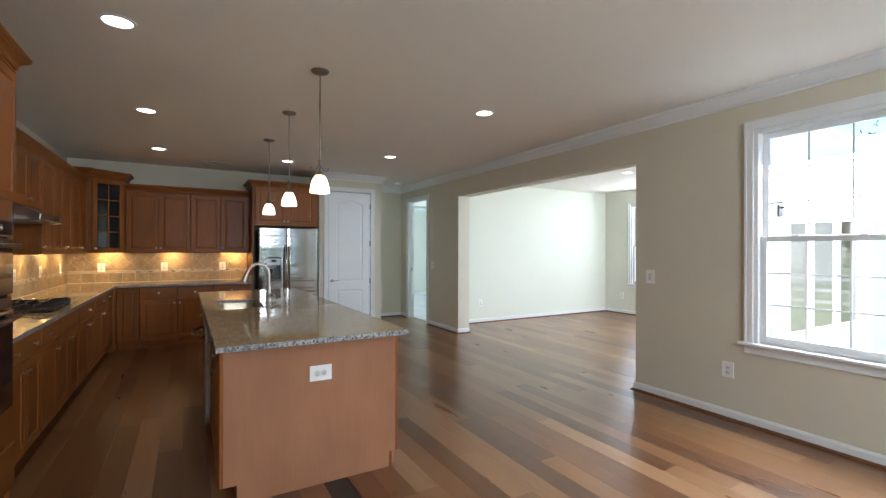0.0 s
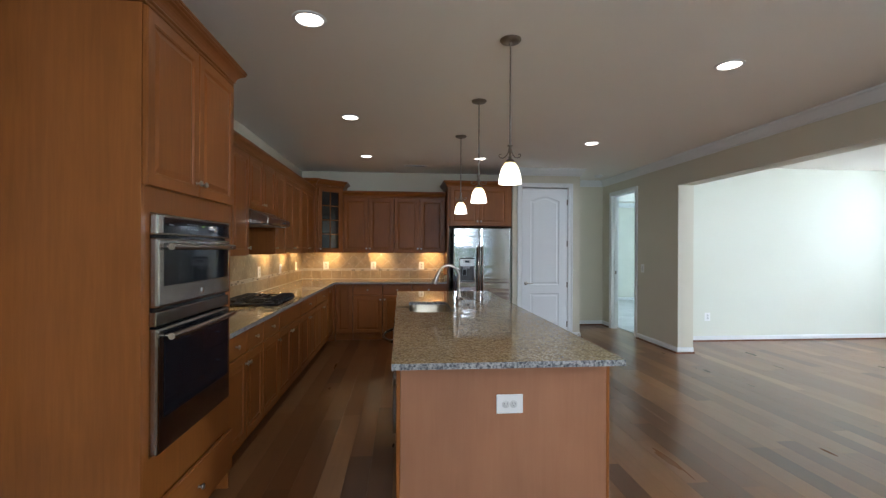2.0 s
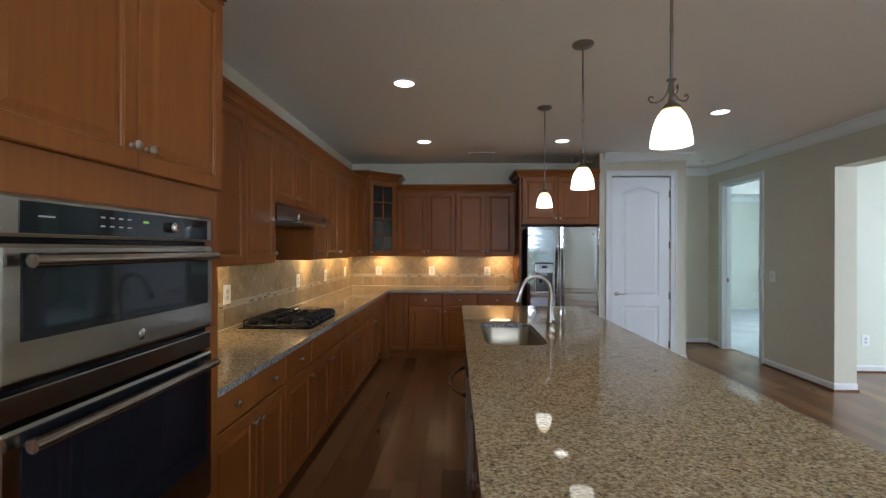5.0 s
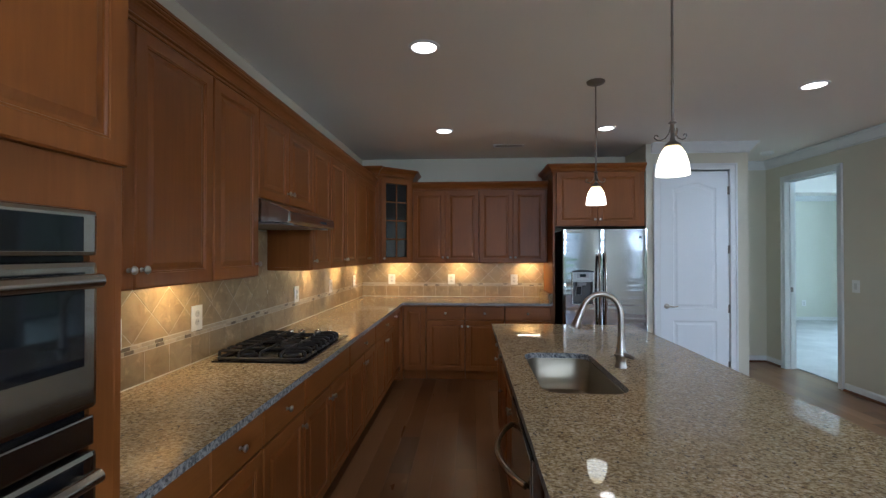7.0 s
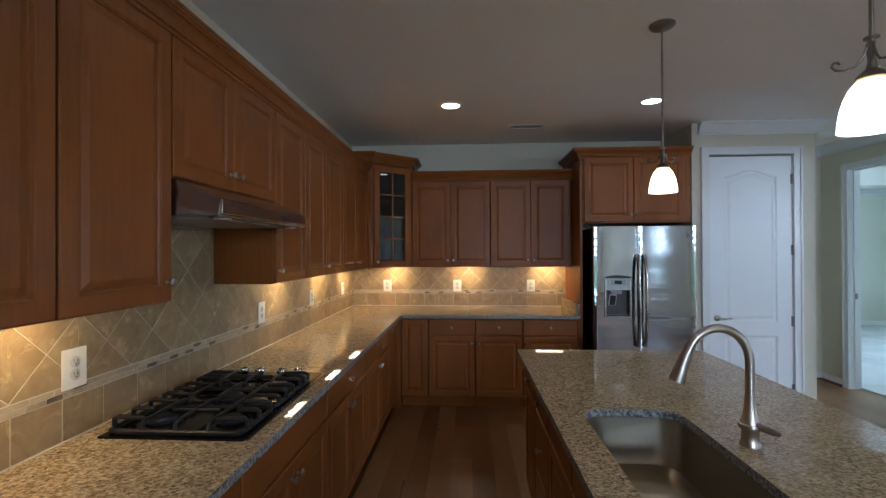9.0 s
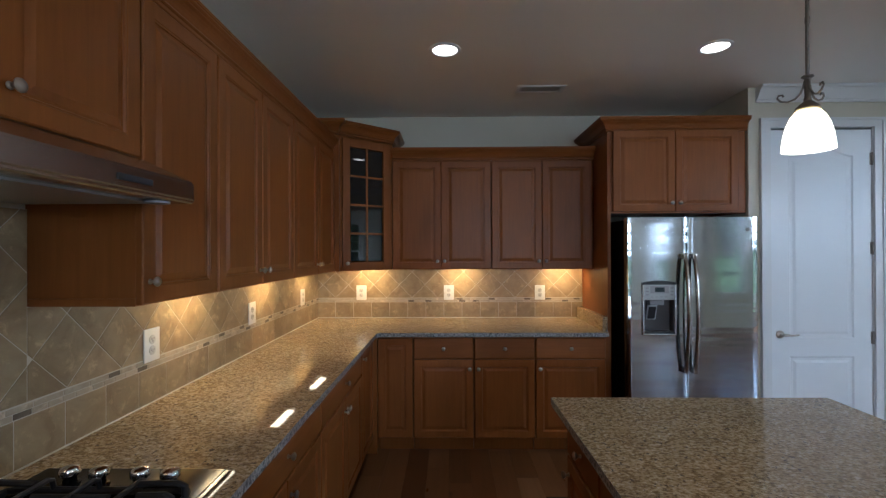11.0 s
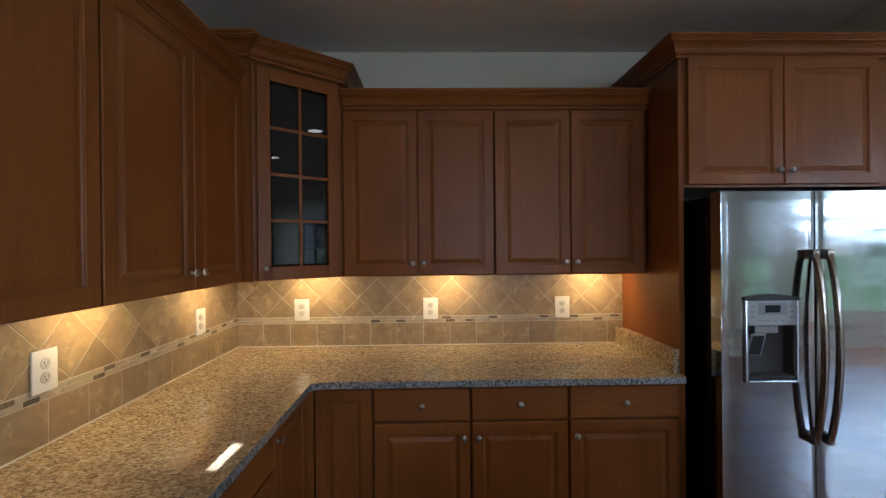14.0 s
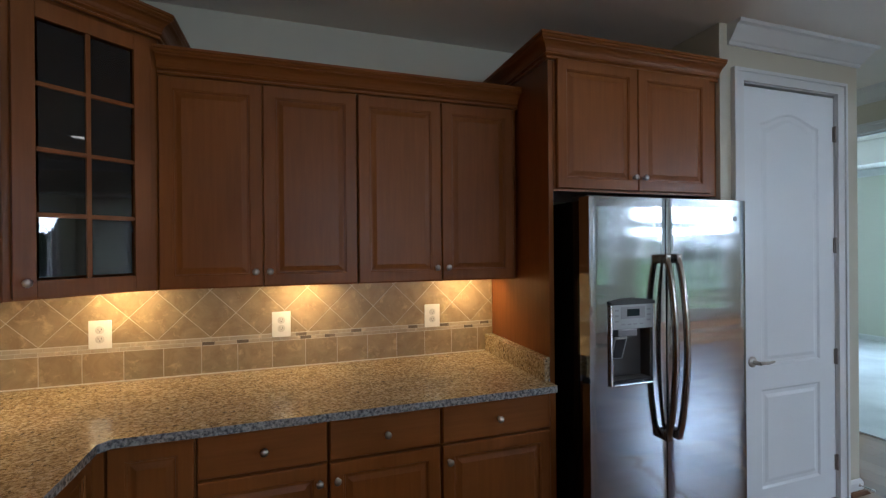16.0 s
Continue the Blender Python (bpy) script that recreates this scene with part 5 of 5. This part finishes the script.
# ---- outlets and switches ----
def plate(kind, at, rz, gang=1, sideways=False):
    lab = {"outlet": "white duplex outlet with a screwed cover plate", "switch": "white light switch with a cover plate"}[kind]
    if gang == 2:
        lab = "wide white two-gang " + ("outlet" if kind == "outlet" else "switch") + " plate"
    t = thing("wall_outlet" if kind == "outlet" else "light_switch", lab, "outlet" if kind == "outlet" else "switch", at, rz, "outlets and switches")
    w, h = (0.092 + 0.046 * (gang - 1)) / 2, 0.066
    if sideways:
        w, h = h, 0.035 * 1.0
        w, h = 0.0660, 0.0465
    part("cover_plate", boxes(((-w, -0.006, -h), (w, 0, h)), bevel=0.0025), PLASTIC, t)
    if kind == "outlet":
        spots = [(0, 0.0215), (0, -0.0215)] if not sideways else [(-0.0195, 0), (0.0195, 0)]
        for sx, sz in spots:
            bm = bmesh.new()
            lathe(bm, [(0.0185, 0.0055), (0.0185, 0.0078), (0.017, 0.0085), (0.002, 0.0085)], (sx, 0, sz), "y", 20)
            s = part("socket", bm, SOCKET, t, "", True)
            bm = boxes(((sx - 0.0075, -0.009, sz - 0.001), (sx - 0.0055, -0.0085, sz + 0.008)), ((sx + 0.0055, -0.009, sz - 0.001), (sx + 0.0075, -0.0085, sz + 0.007)), ((sx - 0.002, -0.009, sz - 0.009), (sx + 0.002, -0.0085, sz - 0.005)))
            part("slot", bm, SLOT, s)
    else:
        for g in range(gang):
            sx = (g - (gang - 1) / 2) * 0.046
            part("rocker", boxes(((sx - 0.0165, -0.0095, -0.033), (sx + 0.0165, -0.006, 0.033)), bevel=0.001), SOCKET, t)
    return t


plate("outlet", (0.701, IBY0 - 0.0005, 0.677), 0, sideways=True)
TS = XL + 0.0105
for y in (4.66, 6.006, 6.913, 7.836):
    plate("outlet", (TS, y, 1.150), 90)
plate("switch", (TS, 4.081, 1.155), 90, 2)
plate("outlet", (TS, 3.47, 1.150), 90)
for x in (-1.126, -0.330, 0.494):
    plate("outlet", (x, YB - 0.0105, 1.143), 0)
plate("switch", (XR, 2.808, 1.165), -90)
plate("outlet", (XR, 2.076, 0.418), -90)
plate("switch", (XR, 7.342, 1.138), -90, 1)
plate("outlet", (4.95, YD1, 0.385), 0)
plate("outlet", (XE, 6.72, 0.40), -90)
plate("outlet", (7.25, BED_Y, 0.38), 0)

# ---- lamps ----
def can_lamp(x, y, power=0.55):
    t = thing("recessed_light", "white recessed ceiling light, lit", "ceiling light", (x, y, CZ), 0, "recessed ceiling lights")
    bm = bmesh.new()
    lathe(bm, [(0.096, -0.001), (0.094, -0.006), (0.078, -0.009), (0.074, -0.004), (0.074, -0.001)], seg=32)
    part("trim_ring", bm, TRIM, t, "", True)
    bm = bmesh.new()
    lathe(bm, [(0.074, -0.001), (0.073, -0.004), (0.02, -0.0045)], seg=32)
    part("lens", bm, BULB, t, "glowing warm lens")
    lamp = new("recessed_lamp", bpy.data.lights.new("recessed_lamp", "AREA"))
    lamp.data.shape, lamp.data.size, lamp.data.energy, lamp.data.color, lamp.data.spread = "DISK", 0.13, power, (1.0, 0.82, 0.62), radians(130)
    lamp.parent, lamp.location = t, (0, 0, -0.012)
    return t


for x, y in ((-0.36, 3.167), (-0.352, 5.066), (-0.344, 6.930), (1.280, 6.930), (2.463, 3.518), (2.480, 5.860)):
    can_lamp(x, y)
cl = can_lamp(6.45, 5.0, 0.5)


def pendant(y):
    t = thing("pendant_light", "pewter pendant with scrolled arms and lit frosted glass shade", "pendant light", (0.839, y, CZ), 0, "pendants over the island")
    bm = bmesh.new()
    lathe(bm, [(0.066, 0.0), (0.066, -0.006), (0.058, -0.016), (0.040, -0.022), (0.014, -0.026), (0.010, -0.034), (0.004, -0.036)], seg=28)
    part("canopy", bm, PEWTER, t, "", True)
    bm = bmesh.new()
    lathe(bm, [(0.0055, -0.03), (0.0055, -0.69)], seg=12)
    for z in (-0.25, -0.47):
        lathe(bm, [(0.0068, z), (0.0068, z - 0.02)], seg=12)
    part("rod", bm, PEWTER, t, "", True)
    bm = bmesh.new()
    lathe(bm, [(0.014, -0.658), (0.017, -0.661), (0.017, -0.664), (0.009, -0.668), (0.008, -0.690), (0.010, -0.694), (0.008, -0.722), (0.012, -0.742), (0.024, -0.752), (0.032, -0.760), (0.034, -0.768), (0.028, -0.772)], seg=24)
    st = part("socket_cap", bm, PEWTER, t, "", True)
    for a in (20, 140, 260):
        bm = bmesh.new()
        ca, sa = math.cos(radians(a)), math.sin(radians(a))
        pr = [(0.007, -0.664), (0.011, -0.684), (0.018, -0.702), (0.032, -0.718), (0.052, -0.724), (0.070, -0.718), (0.079, -0.706), (0.075, -0.697), (0.066, -0.697), (0.062, -0.704)]
        tube(bm, [(r * ca, r * sa, z) for r, z in [(q, w - 0.010) for q, w in pr]], 0.0032, 8)
        part("scroll_arm", bm, PEWTER, t, "", True)
    bm = bmesh.new()
    prof = [(0.030, -0.755), (0.040, -0.762), (0.054, -0.780), (0.066, -0.806), (0.075, -0.838), (0.080, -0.870), (0.082, -0.895), (0.079, -0.895), (0.077, -0.870), (0.072, -0.840), (0.062, -0.808), (0.050, -0.783), (0.030, -0.766)]
    rings = []
    for r, z in prof:
        r, z = r * 0.87, -0.768 + (z + 0.755) * 0.94
        rings.append([bm.verts.new((r * math.cos(2 * math.pi * i / 32), r * math.sin(2 * math.pi * i / 32), z)) for i in range(32)])
    for p, q in zip(rings, rings[1:]):
        for i in range(32):
            bm.faces.new((p[i], p[(i + 1) % 32], q[(i + 1) % 32], q[i]))
    part("shade", bm, SHADE, t, "lit frosted white glass bell shade", True)
    return t


for y in (3.300, 4.455, 5.690):
    pendant(y)

# strip lamps under the wall cabinets
def strip(x, y, rz, power):
    t = thing("under_cabinet_light", "slim warm light fixture under a wall cabinet, lit", "cabinet light", (x, y, UZ0 + 0.0215), rz, "under-cabinet lights")
    part("housing", boxes(((-0.15, -0.030, -0.018), (0.15, 0.030, 0.0)), bevel=0.003), PLASTIC, t)
    part("lens", boxes(((-0.142, -0.027, -0.0205), (0.142, 0.027, -0.0182))), STRIP, t, "glowing warm lens")
    lamp = new("strip_lamp", bpy.data.lights.new("strip_lamp", "AREA"))
    lamp.data.shape, lamp.data.size, lamp.data.size_y, lamp.data.energy, lamp.data.color = "RECTANGLE", 0.18, 0.03, power, WARM
    lamp.parent, lamp.location, lamp.rotation_euler = t, (0, 0.004, -0.026), (radians(30), 0, 0)


for y in (4.42, 6.23, 7.06, 7.81):
    strip(-1.385, y, 90, 0.62 if y < 6.5 else 0.75)
for x in (-1.03, -0.22, 0.67):
    strip(x, 8.14, 0, 0.92)

# ceiling register and smoke detector
vt = thing("ceiling_vent", "white slotted ceiling register", "vent", (0.367, 7.60, CZ))
part("frame", boxes(((-0.18, -0.07, -0.008), (0.18, -0.048, 0)), ((-0.18, 0.048, -0.008), (0.18, 0.07, 0)), ((-0.18, -0.048, -0.008), (-0.15, 0.048, 0)), ((0.15, -0.048, -0.008), (0.18, 0.048, 0)), bevel=0.002), TRIM, vt)
part("backing", boxes(((-0.15, -0.048, -0.002), (0.15, 0.048, -0.0005))), SLOT, vt)
sm = mesh_of("slat", boxes(((-0.0035, -0.046, -0.007), (0.0035, 0.046, -0.002))), TRIM)
for i in range(16):
    part("slat", sm, TRIM, vt, at=(-0.141 + i * 0.0188, 0, 0))
sd = thing("smoke_detector", "round white smoke detector on the ceiling", "smoke detector", (3.60, 8.15, CZ))
bm = bmesh.new()
lathe(bm, [(0.07, 0), (0.07, -0.018), (0.055, -0.034), (0.02, -0.038)], seg=28)
part("body", bm, PLASTIC, sd, "", True)

# ---- outdoors ----
solid("ground", boxes(((-150, -150, -0.9), (150, 150, -0.5))), GRASS, kind="structure")


def tree(x, y, h, seed):
    rnd = random.Random(seed)
    t = thing("tree", "leafy green tree on the lawn outside the windows", "tree", (x, y, -0.5), 0, "trees outside")
    bm = bmesh.new()
    tube(bm, [(0, 0, 0), (0.1, 0.05, h * 0.25), (0.0, 0.1, h * 0.55), (0.1, 0, h * 0.85)], 0.2, 8, [0.26, 0.2, 0.13, 0.05])
    for k in range(7):
        a = rnd.uniform(0, 6.28)
        z = h * rnd.uniform(0.3, 0.7)
        r = h * 0.25
        tube(bm, [(0, 0, z), (r * 0.5 * math.cos(a), r * 0.5 * math.sin(a), z + 0.5), (r * math.cos(a), r * math.sin(a), z + 1.2)], 0.06, 6, [0.09, 0.06, 0.02])
    part("trunk", bm, BARK, t)
    vs, fs = [], []
    cl = [(rnd.gauss(0, h * 0.16), rnd.gauss(0, h * 0.16), h * rnd.uniform(0.16, 0.98)) for _ in range(34)]
    for cx, cy, cz in cl:
        for _ in range(110):
            p = Vector((rnd.gauss(0, 0.55), rnd.gauss(0, 0.55), rnd.gauss(0, 0.42))) + Vector((cx, cy, cz))
            u = Vector((rnd.uniform(-1, 1), rnd.uniform(-1, 1), rnd.uniform(-1, 1))).normalized() * 0.14
            w = u.orthogonal().normalized() * 0.09
            i = len(vs)
            vs += [p - u, p - w, p + u, p + w]
            fs.append((i, i + 1, i + 2, i + 3))
    me = bpy.data.meshes.new("crown")
    me.from_pydata([tuple(v) for v in vs], [], fs)
    me.materials.append(LEAF)
    c = new("crown", me)
    c.parent = t
    tagged(c, kind="stuff")
    return t


t0 = tree(24, 5.6, 6.2, 1)
for k, (x, y, s) in enumerate(((27, 17, 0.9), (30, -1, 1.0), (27, -9.5, 1.0), (28, -14, 1.0), (36, -3, 1.3), (-9, -30, 1.1), (-3, -38, 1.0), (4, -36, 1.2), (10, -35, 0.95), (16, -38, 1.1), (-15, -37, 1.0), (22, -34, 1.0), (29, -38, 1.1), (40, -7, 1.5), (44, -13, 1.6), (41, -19, 1.5), (35, -24, 1.2), (40, -30, 1.4), (34, -34, 1.3), (13, -42, 1.5), (20, -42, 1.6), (27, -44, 1.6), (34, -42, 1.6))):
    copy_thing(t0, Matrix.LocRotScale((x, y, -0.5), Euler((0, 0, k * 1.3)), (s, s, s)))
fe = thing("lawn_fence", "low white rail fence across the lawn outside the windows", "fence", (17, -1.5, -0.5), 0)
fp = mesh_of("post", boxes(((-0.05, -0.05, 0), (0.05, 0.05, 1.2)), bevel=0.01), TRIM)
for i in range(8):
    part("post", fp, TRIM, fe, at=(0, -7 + i * 2.0, 0))
for z in (0.35, 0.7, 1.05):
    part("rail", boxes(((-0.02, -7, z - 0.05), (0.02, 7, z + 0.05))), TRIM, fe)
hs = thing("neighbour_house", "grey two-storey house with a dark shingle roof across the lawn", "house", (13, -27, -0.5))
part("wall", boxes(((-5, -4, 0), (5, 4, 5.4))), SIDING, hs)
bm = bmesh.new()
v = [bm.verts.new(p) for p in ((-5.4, -4.4, 5.3), (5.4, -4.4, 5.3), (5.4, 4.4, 5.3), (-5.4, 4.4, 5.3), (-5.4, 0, 8), (5.4, 0, 8))]
for f in ((0, 1, 5, 4), (3, 2, 5, 4), (0, 3, 4), (1, 2, 5), (0, 1, 2, 3)):
    bm.faces.new([v[i] for i in f])
part("roof", bm, ROOFM, hs)
for i in range(3):
    for j in range(2):
        part("window", boxes(((-3.6 + i * 3, 4.0, 0.9 + j * 2.7), (-2.6 + i * 3, 4.05, 2.3 + j * 2.7))), TRIM, hs)

hs2 = copy_thing(hs, pose(34, -12, -0.5, 0, 0, 70))
wl = thing("wall_lantern", "small black outdoor wall lantern on the white outer wall", "outdoor lamp", (5.38, YD0 - 0.2, 1.85), 0)
part("back_plate", boxes(((-0.045, -0.015, -0.06), (0.045, 0.002, 0.06)), bevel=0.004), RUBBER, wl)
part("arm", boxes(((-0.012, -0.13, 0.02), (0.012, -0.015, 0.04)), bevel=0.004), RUBBER, wl)
part("cage", boxes(((-0.07, -0.21, -0.015), (0.07, -0.09, 0.0)), ((-0.055, -0.195, 0.0), (-0.045, -0.185, 0.05)), ((0.045, -0.195, 0.0), (0.055, -0.185, 0.05)), ((-0.07, -0.21, 0.05), (0.07, -0.09, 0.065)), bevel=0.003), RUBBER, wl)

# ---- backsplash tiles ----
def clip(poly, x0, x1, z0, z1):
    for ax, lim, keep in ((0, x0, 1), (0, x1, -1), (1, z0, 1), (1, z1, -1)):
        out = []
        for i in range(len(poly)):
            a, b = poly[i], poly[(i + 1) % len(poly)]
            ia, ib = (a[ax] - lim) * keep >= 0, (b[ax] - lim) * keep >= 0
            if ia:
                out.append(a)
            if ia != ib:
                s = (lim - a[ax]) / (b[ax] - a[ax])
                out.append((a[0] + (b[0] - a[0]) * s, a[1] + (b[1] - a[1]) * s))
        poly = out
        if len(poly) < 3:
            return []
    return poly


def area_of(p):
    return abs(sum(p[i][0] * p[(i + 1) % len(p)][1] - p[(i + 1) % len(p)][0] * p[i][1] for i in range(len(p)))) / 2


def tile_obj(poly, t, m, parent, cachekey=None):
    cx = sum(p[0] for p in poly) / len(poly)
    cz = sum(p[1] for p in poly) / len(poly)
    key = ("tile", m.name, len(poly), *[(round(x - cx, 3), round(z - cz, 3)) for x, z in poly])
    if key not in cache:
        bm = bmesh.new()
        k = len(poly)
        big = [bm.verts.new((x - cx, 0, z - cz)) for x, z in poly]
        mid = [bm.verts.new((x - cx, -t + 0.001, z - cz)) for x, z in poly]
        r = max(math.hypot(x - cx, z - cz) for x, z in poly)
        f = 1 - 0.0016 / max(r, 0.004)
        top = [bm.verts.new(((x - cx) * f, -t, (z - cz) * f)) for x, z in poly]
        for a, b in ((big, mid), (mid, top)):
            for i in range(k):
                bm.faces.new((a[i], a[(i + 1) % k], b[(i + 1) % k], b[i]))
        bm.faces.new(top)
        cache[key] = mesh_of("tile", bm, m)
    ob = part("tile", cache[key], m, parent, at=(cx, 0, cz))
    return ob


def splash(name, at, rz, length, tops, label, phase=0.0):
    """Tiled wall strip; tops: (x0, x1, z) stretches."""
    s = thing(name, label, "backsplash", at, rz)
    s["kind"] = "structure"
    bm = bmesh.new()
    for x0, x1, z in tops:
        box(bm, (x0, -0.0074, CT), (x1, -0.0005, z))
    part("grout", bm, GROUT, s)
    z0, zb0 = CT + 0.003, 1.058
    pick = random.Random(name)
    part("caulk", boxes(((0.0, -0.0125, CT - 0.001), (length, -0.0085, CT + 0.0045))), CAULK, s, "pale caulk line")
    x = -phase
    while x < length:
        a, b = max(x + 0.0015, 0.001), min(x + 0.1635, length - 0.001)
        if b - a > 0.01:
            tile_obj([(a, z0), (b, z0), (b, zb0 - 0.003), (a, zb0 - 0.003)], 0.0085, TILE, s)
        x += 0.165
    for row in range(2):
        za = zb0 + row * 0.018
        x, dark = -0.03 * row, False
        while x < length:
            dark = not dark and pick.random() < 0.30
            w = 0.058 if dark else pick.choice((0.050, 0.066, 0.082, 0.10))
            a, b = max(x, 0.001), min(x + w - 0.0015, length - 0.001)
            if b - a > 0.008:
                tile_obj([(a, za), (b, za), (b, za + 0.0165), (a, za + 0.0165)], 0.0085, DARKT if dark else BAND, s)
            x += w
    d = 0.2333
    h = d / 2 - 0.0018
    for x0, x1, z in tops:
        for i in range(int(x0 / (d / 2)) - 2, int(x1 / (d / 2)) + 3):
            for j in range(0, 8):
                if (i + j) % 2:
                    continue
                cx, cz = i * d / 2 + 0.05, 1.0975 + d / 2 * j
                p = clip([(cx, cz - h), (cx + h, cz), (cx, cz + h), (cx - h, cz)], x0 + 0.001, x1 - 0.001, 1.097, z - 0.001)
                if p and area_of(p) > 0.0004:
                    tile_obj(p, 0.0085, TILE, s)
    return s


splash("backsplash_west", (XL, 3.352, 0), 90, YB - 0.010 - 3.352, [(0, 1.330, 1.366), (1.330, 2.134, 1.645), (2.134, YB - 0.010 - 3.352, 1.366)], "tan travertine tile backsplash with a mosaic band and diagonal tiles above", 0.05)
splash("backsplash_north", (XL, YB, 0), 0, 0.878 - XL, [(0, 0.878 - XL, 1.366)], "tan travertine tile backsplash with a mosaic band on the north wall")

# ---- floor planks ----
def planks():
    rnd = random.Random(11)
    PW, G = 0.150, 0.0003
    near, far = [], []
    for x0, x1, y0, y1 in ((XL, XR2, YS, YA), (XR2, XE, YD0, YD1)):
        i0 = int(math.floor((x0 - XL) / PW))
        i = i0
        while XL + i * PW < x1:
            xa, xb = max(XL + i * PW, x0), min(XL + (i + 1) * PW, x1)
            y = y0 - rnd.uniform(0, 0.9)
            while y < y1:
                L = rnd.choice((0.6, 0.9, 1.2, 1.5, 1.8, 2.1))
                a, b = max(y, y0), min(y + L, y1)
                if b - a > 0.02 and xb - xa > 0.01:
                    cx, cy = (xa + xb) / 2, (a + b) / 2
                    q = (xa + G, xb - G, a + G, b - G)
                    if len(near) < 300 and ((0.9 < cx < 3.4 and 1.2 < cy < 7.3) or (-0.9 < cx < 0.25 and 2.0 < cy < 7.6)):
                        near.append(q)
                    elif not (cx < -1.12 and cy > 3.6) and not (0.3 < cx < 1.1 and 3 < cy < 6):
                        far.append(q)
                y += L
            i += 1
    return near, far


def plank_bm(bm, xa, xb, ya, yb, z0=-0.004, z1=0.0):
    e = 0.00015
    lo = [bm.verts.new(p) for p in ((xa, ya, z0), (xb, ya, z0), (xb, yb, z0), (xa, yb, z0))]
    mi = [bm.verts.new(p) for p in ((xa, ya, z1 - e), (xb, ya, z1 - e), (xb, yb, z1 - e), (xa, yb, z1 - e))]
    hi = [bm.verts.new(p) for p in ((xa + e, ya + e, z1), (xb - e, ya + e, z1), (xb - e, yb - e, z1), (xa + e, yb - e, z1))]
    for p, q in ((lo, mi), (mi, hi)):
        for i in range(4):
            bm.faces.new((p[i], p[(i + 1) % 4], q[(i + 1) % 4], q[i]))
    bm.faces.new(hi)


near, far = planks()
for xa, xb, ya, yb in near:
    w, l = round(xb - xa, 3), round(yb - ya, 2)
    key = ("plank", w, round(l, 2))
    if key not in cache:
        bm = bmesh.new()
        plank_bm(bm, -w / 2, w / 2, -l / 2, l / 2)
        cache[key] = mesh_of("plank", bm, PLANK)
    ob = part("plank", cache[key], PLANK, FLOOR, at=((xa + xb) / 2, (ya + yb) / 2, 0))
bm = bmesh.new()
for q in far:
    plank_bm(bm, *q)
rest = part("planks", bm, PLANKS, FLOOR)
tagged(rest, kind="stuff")
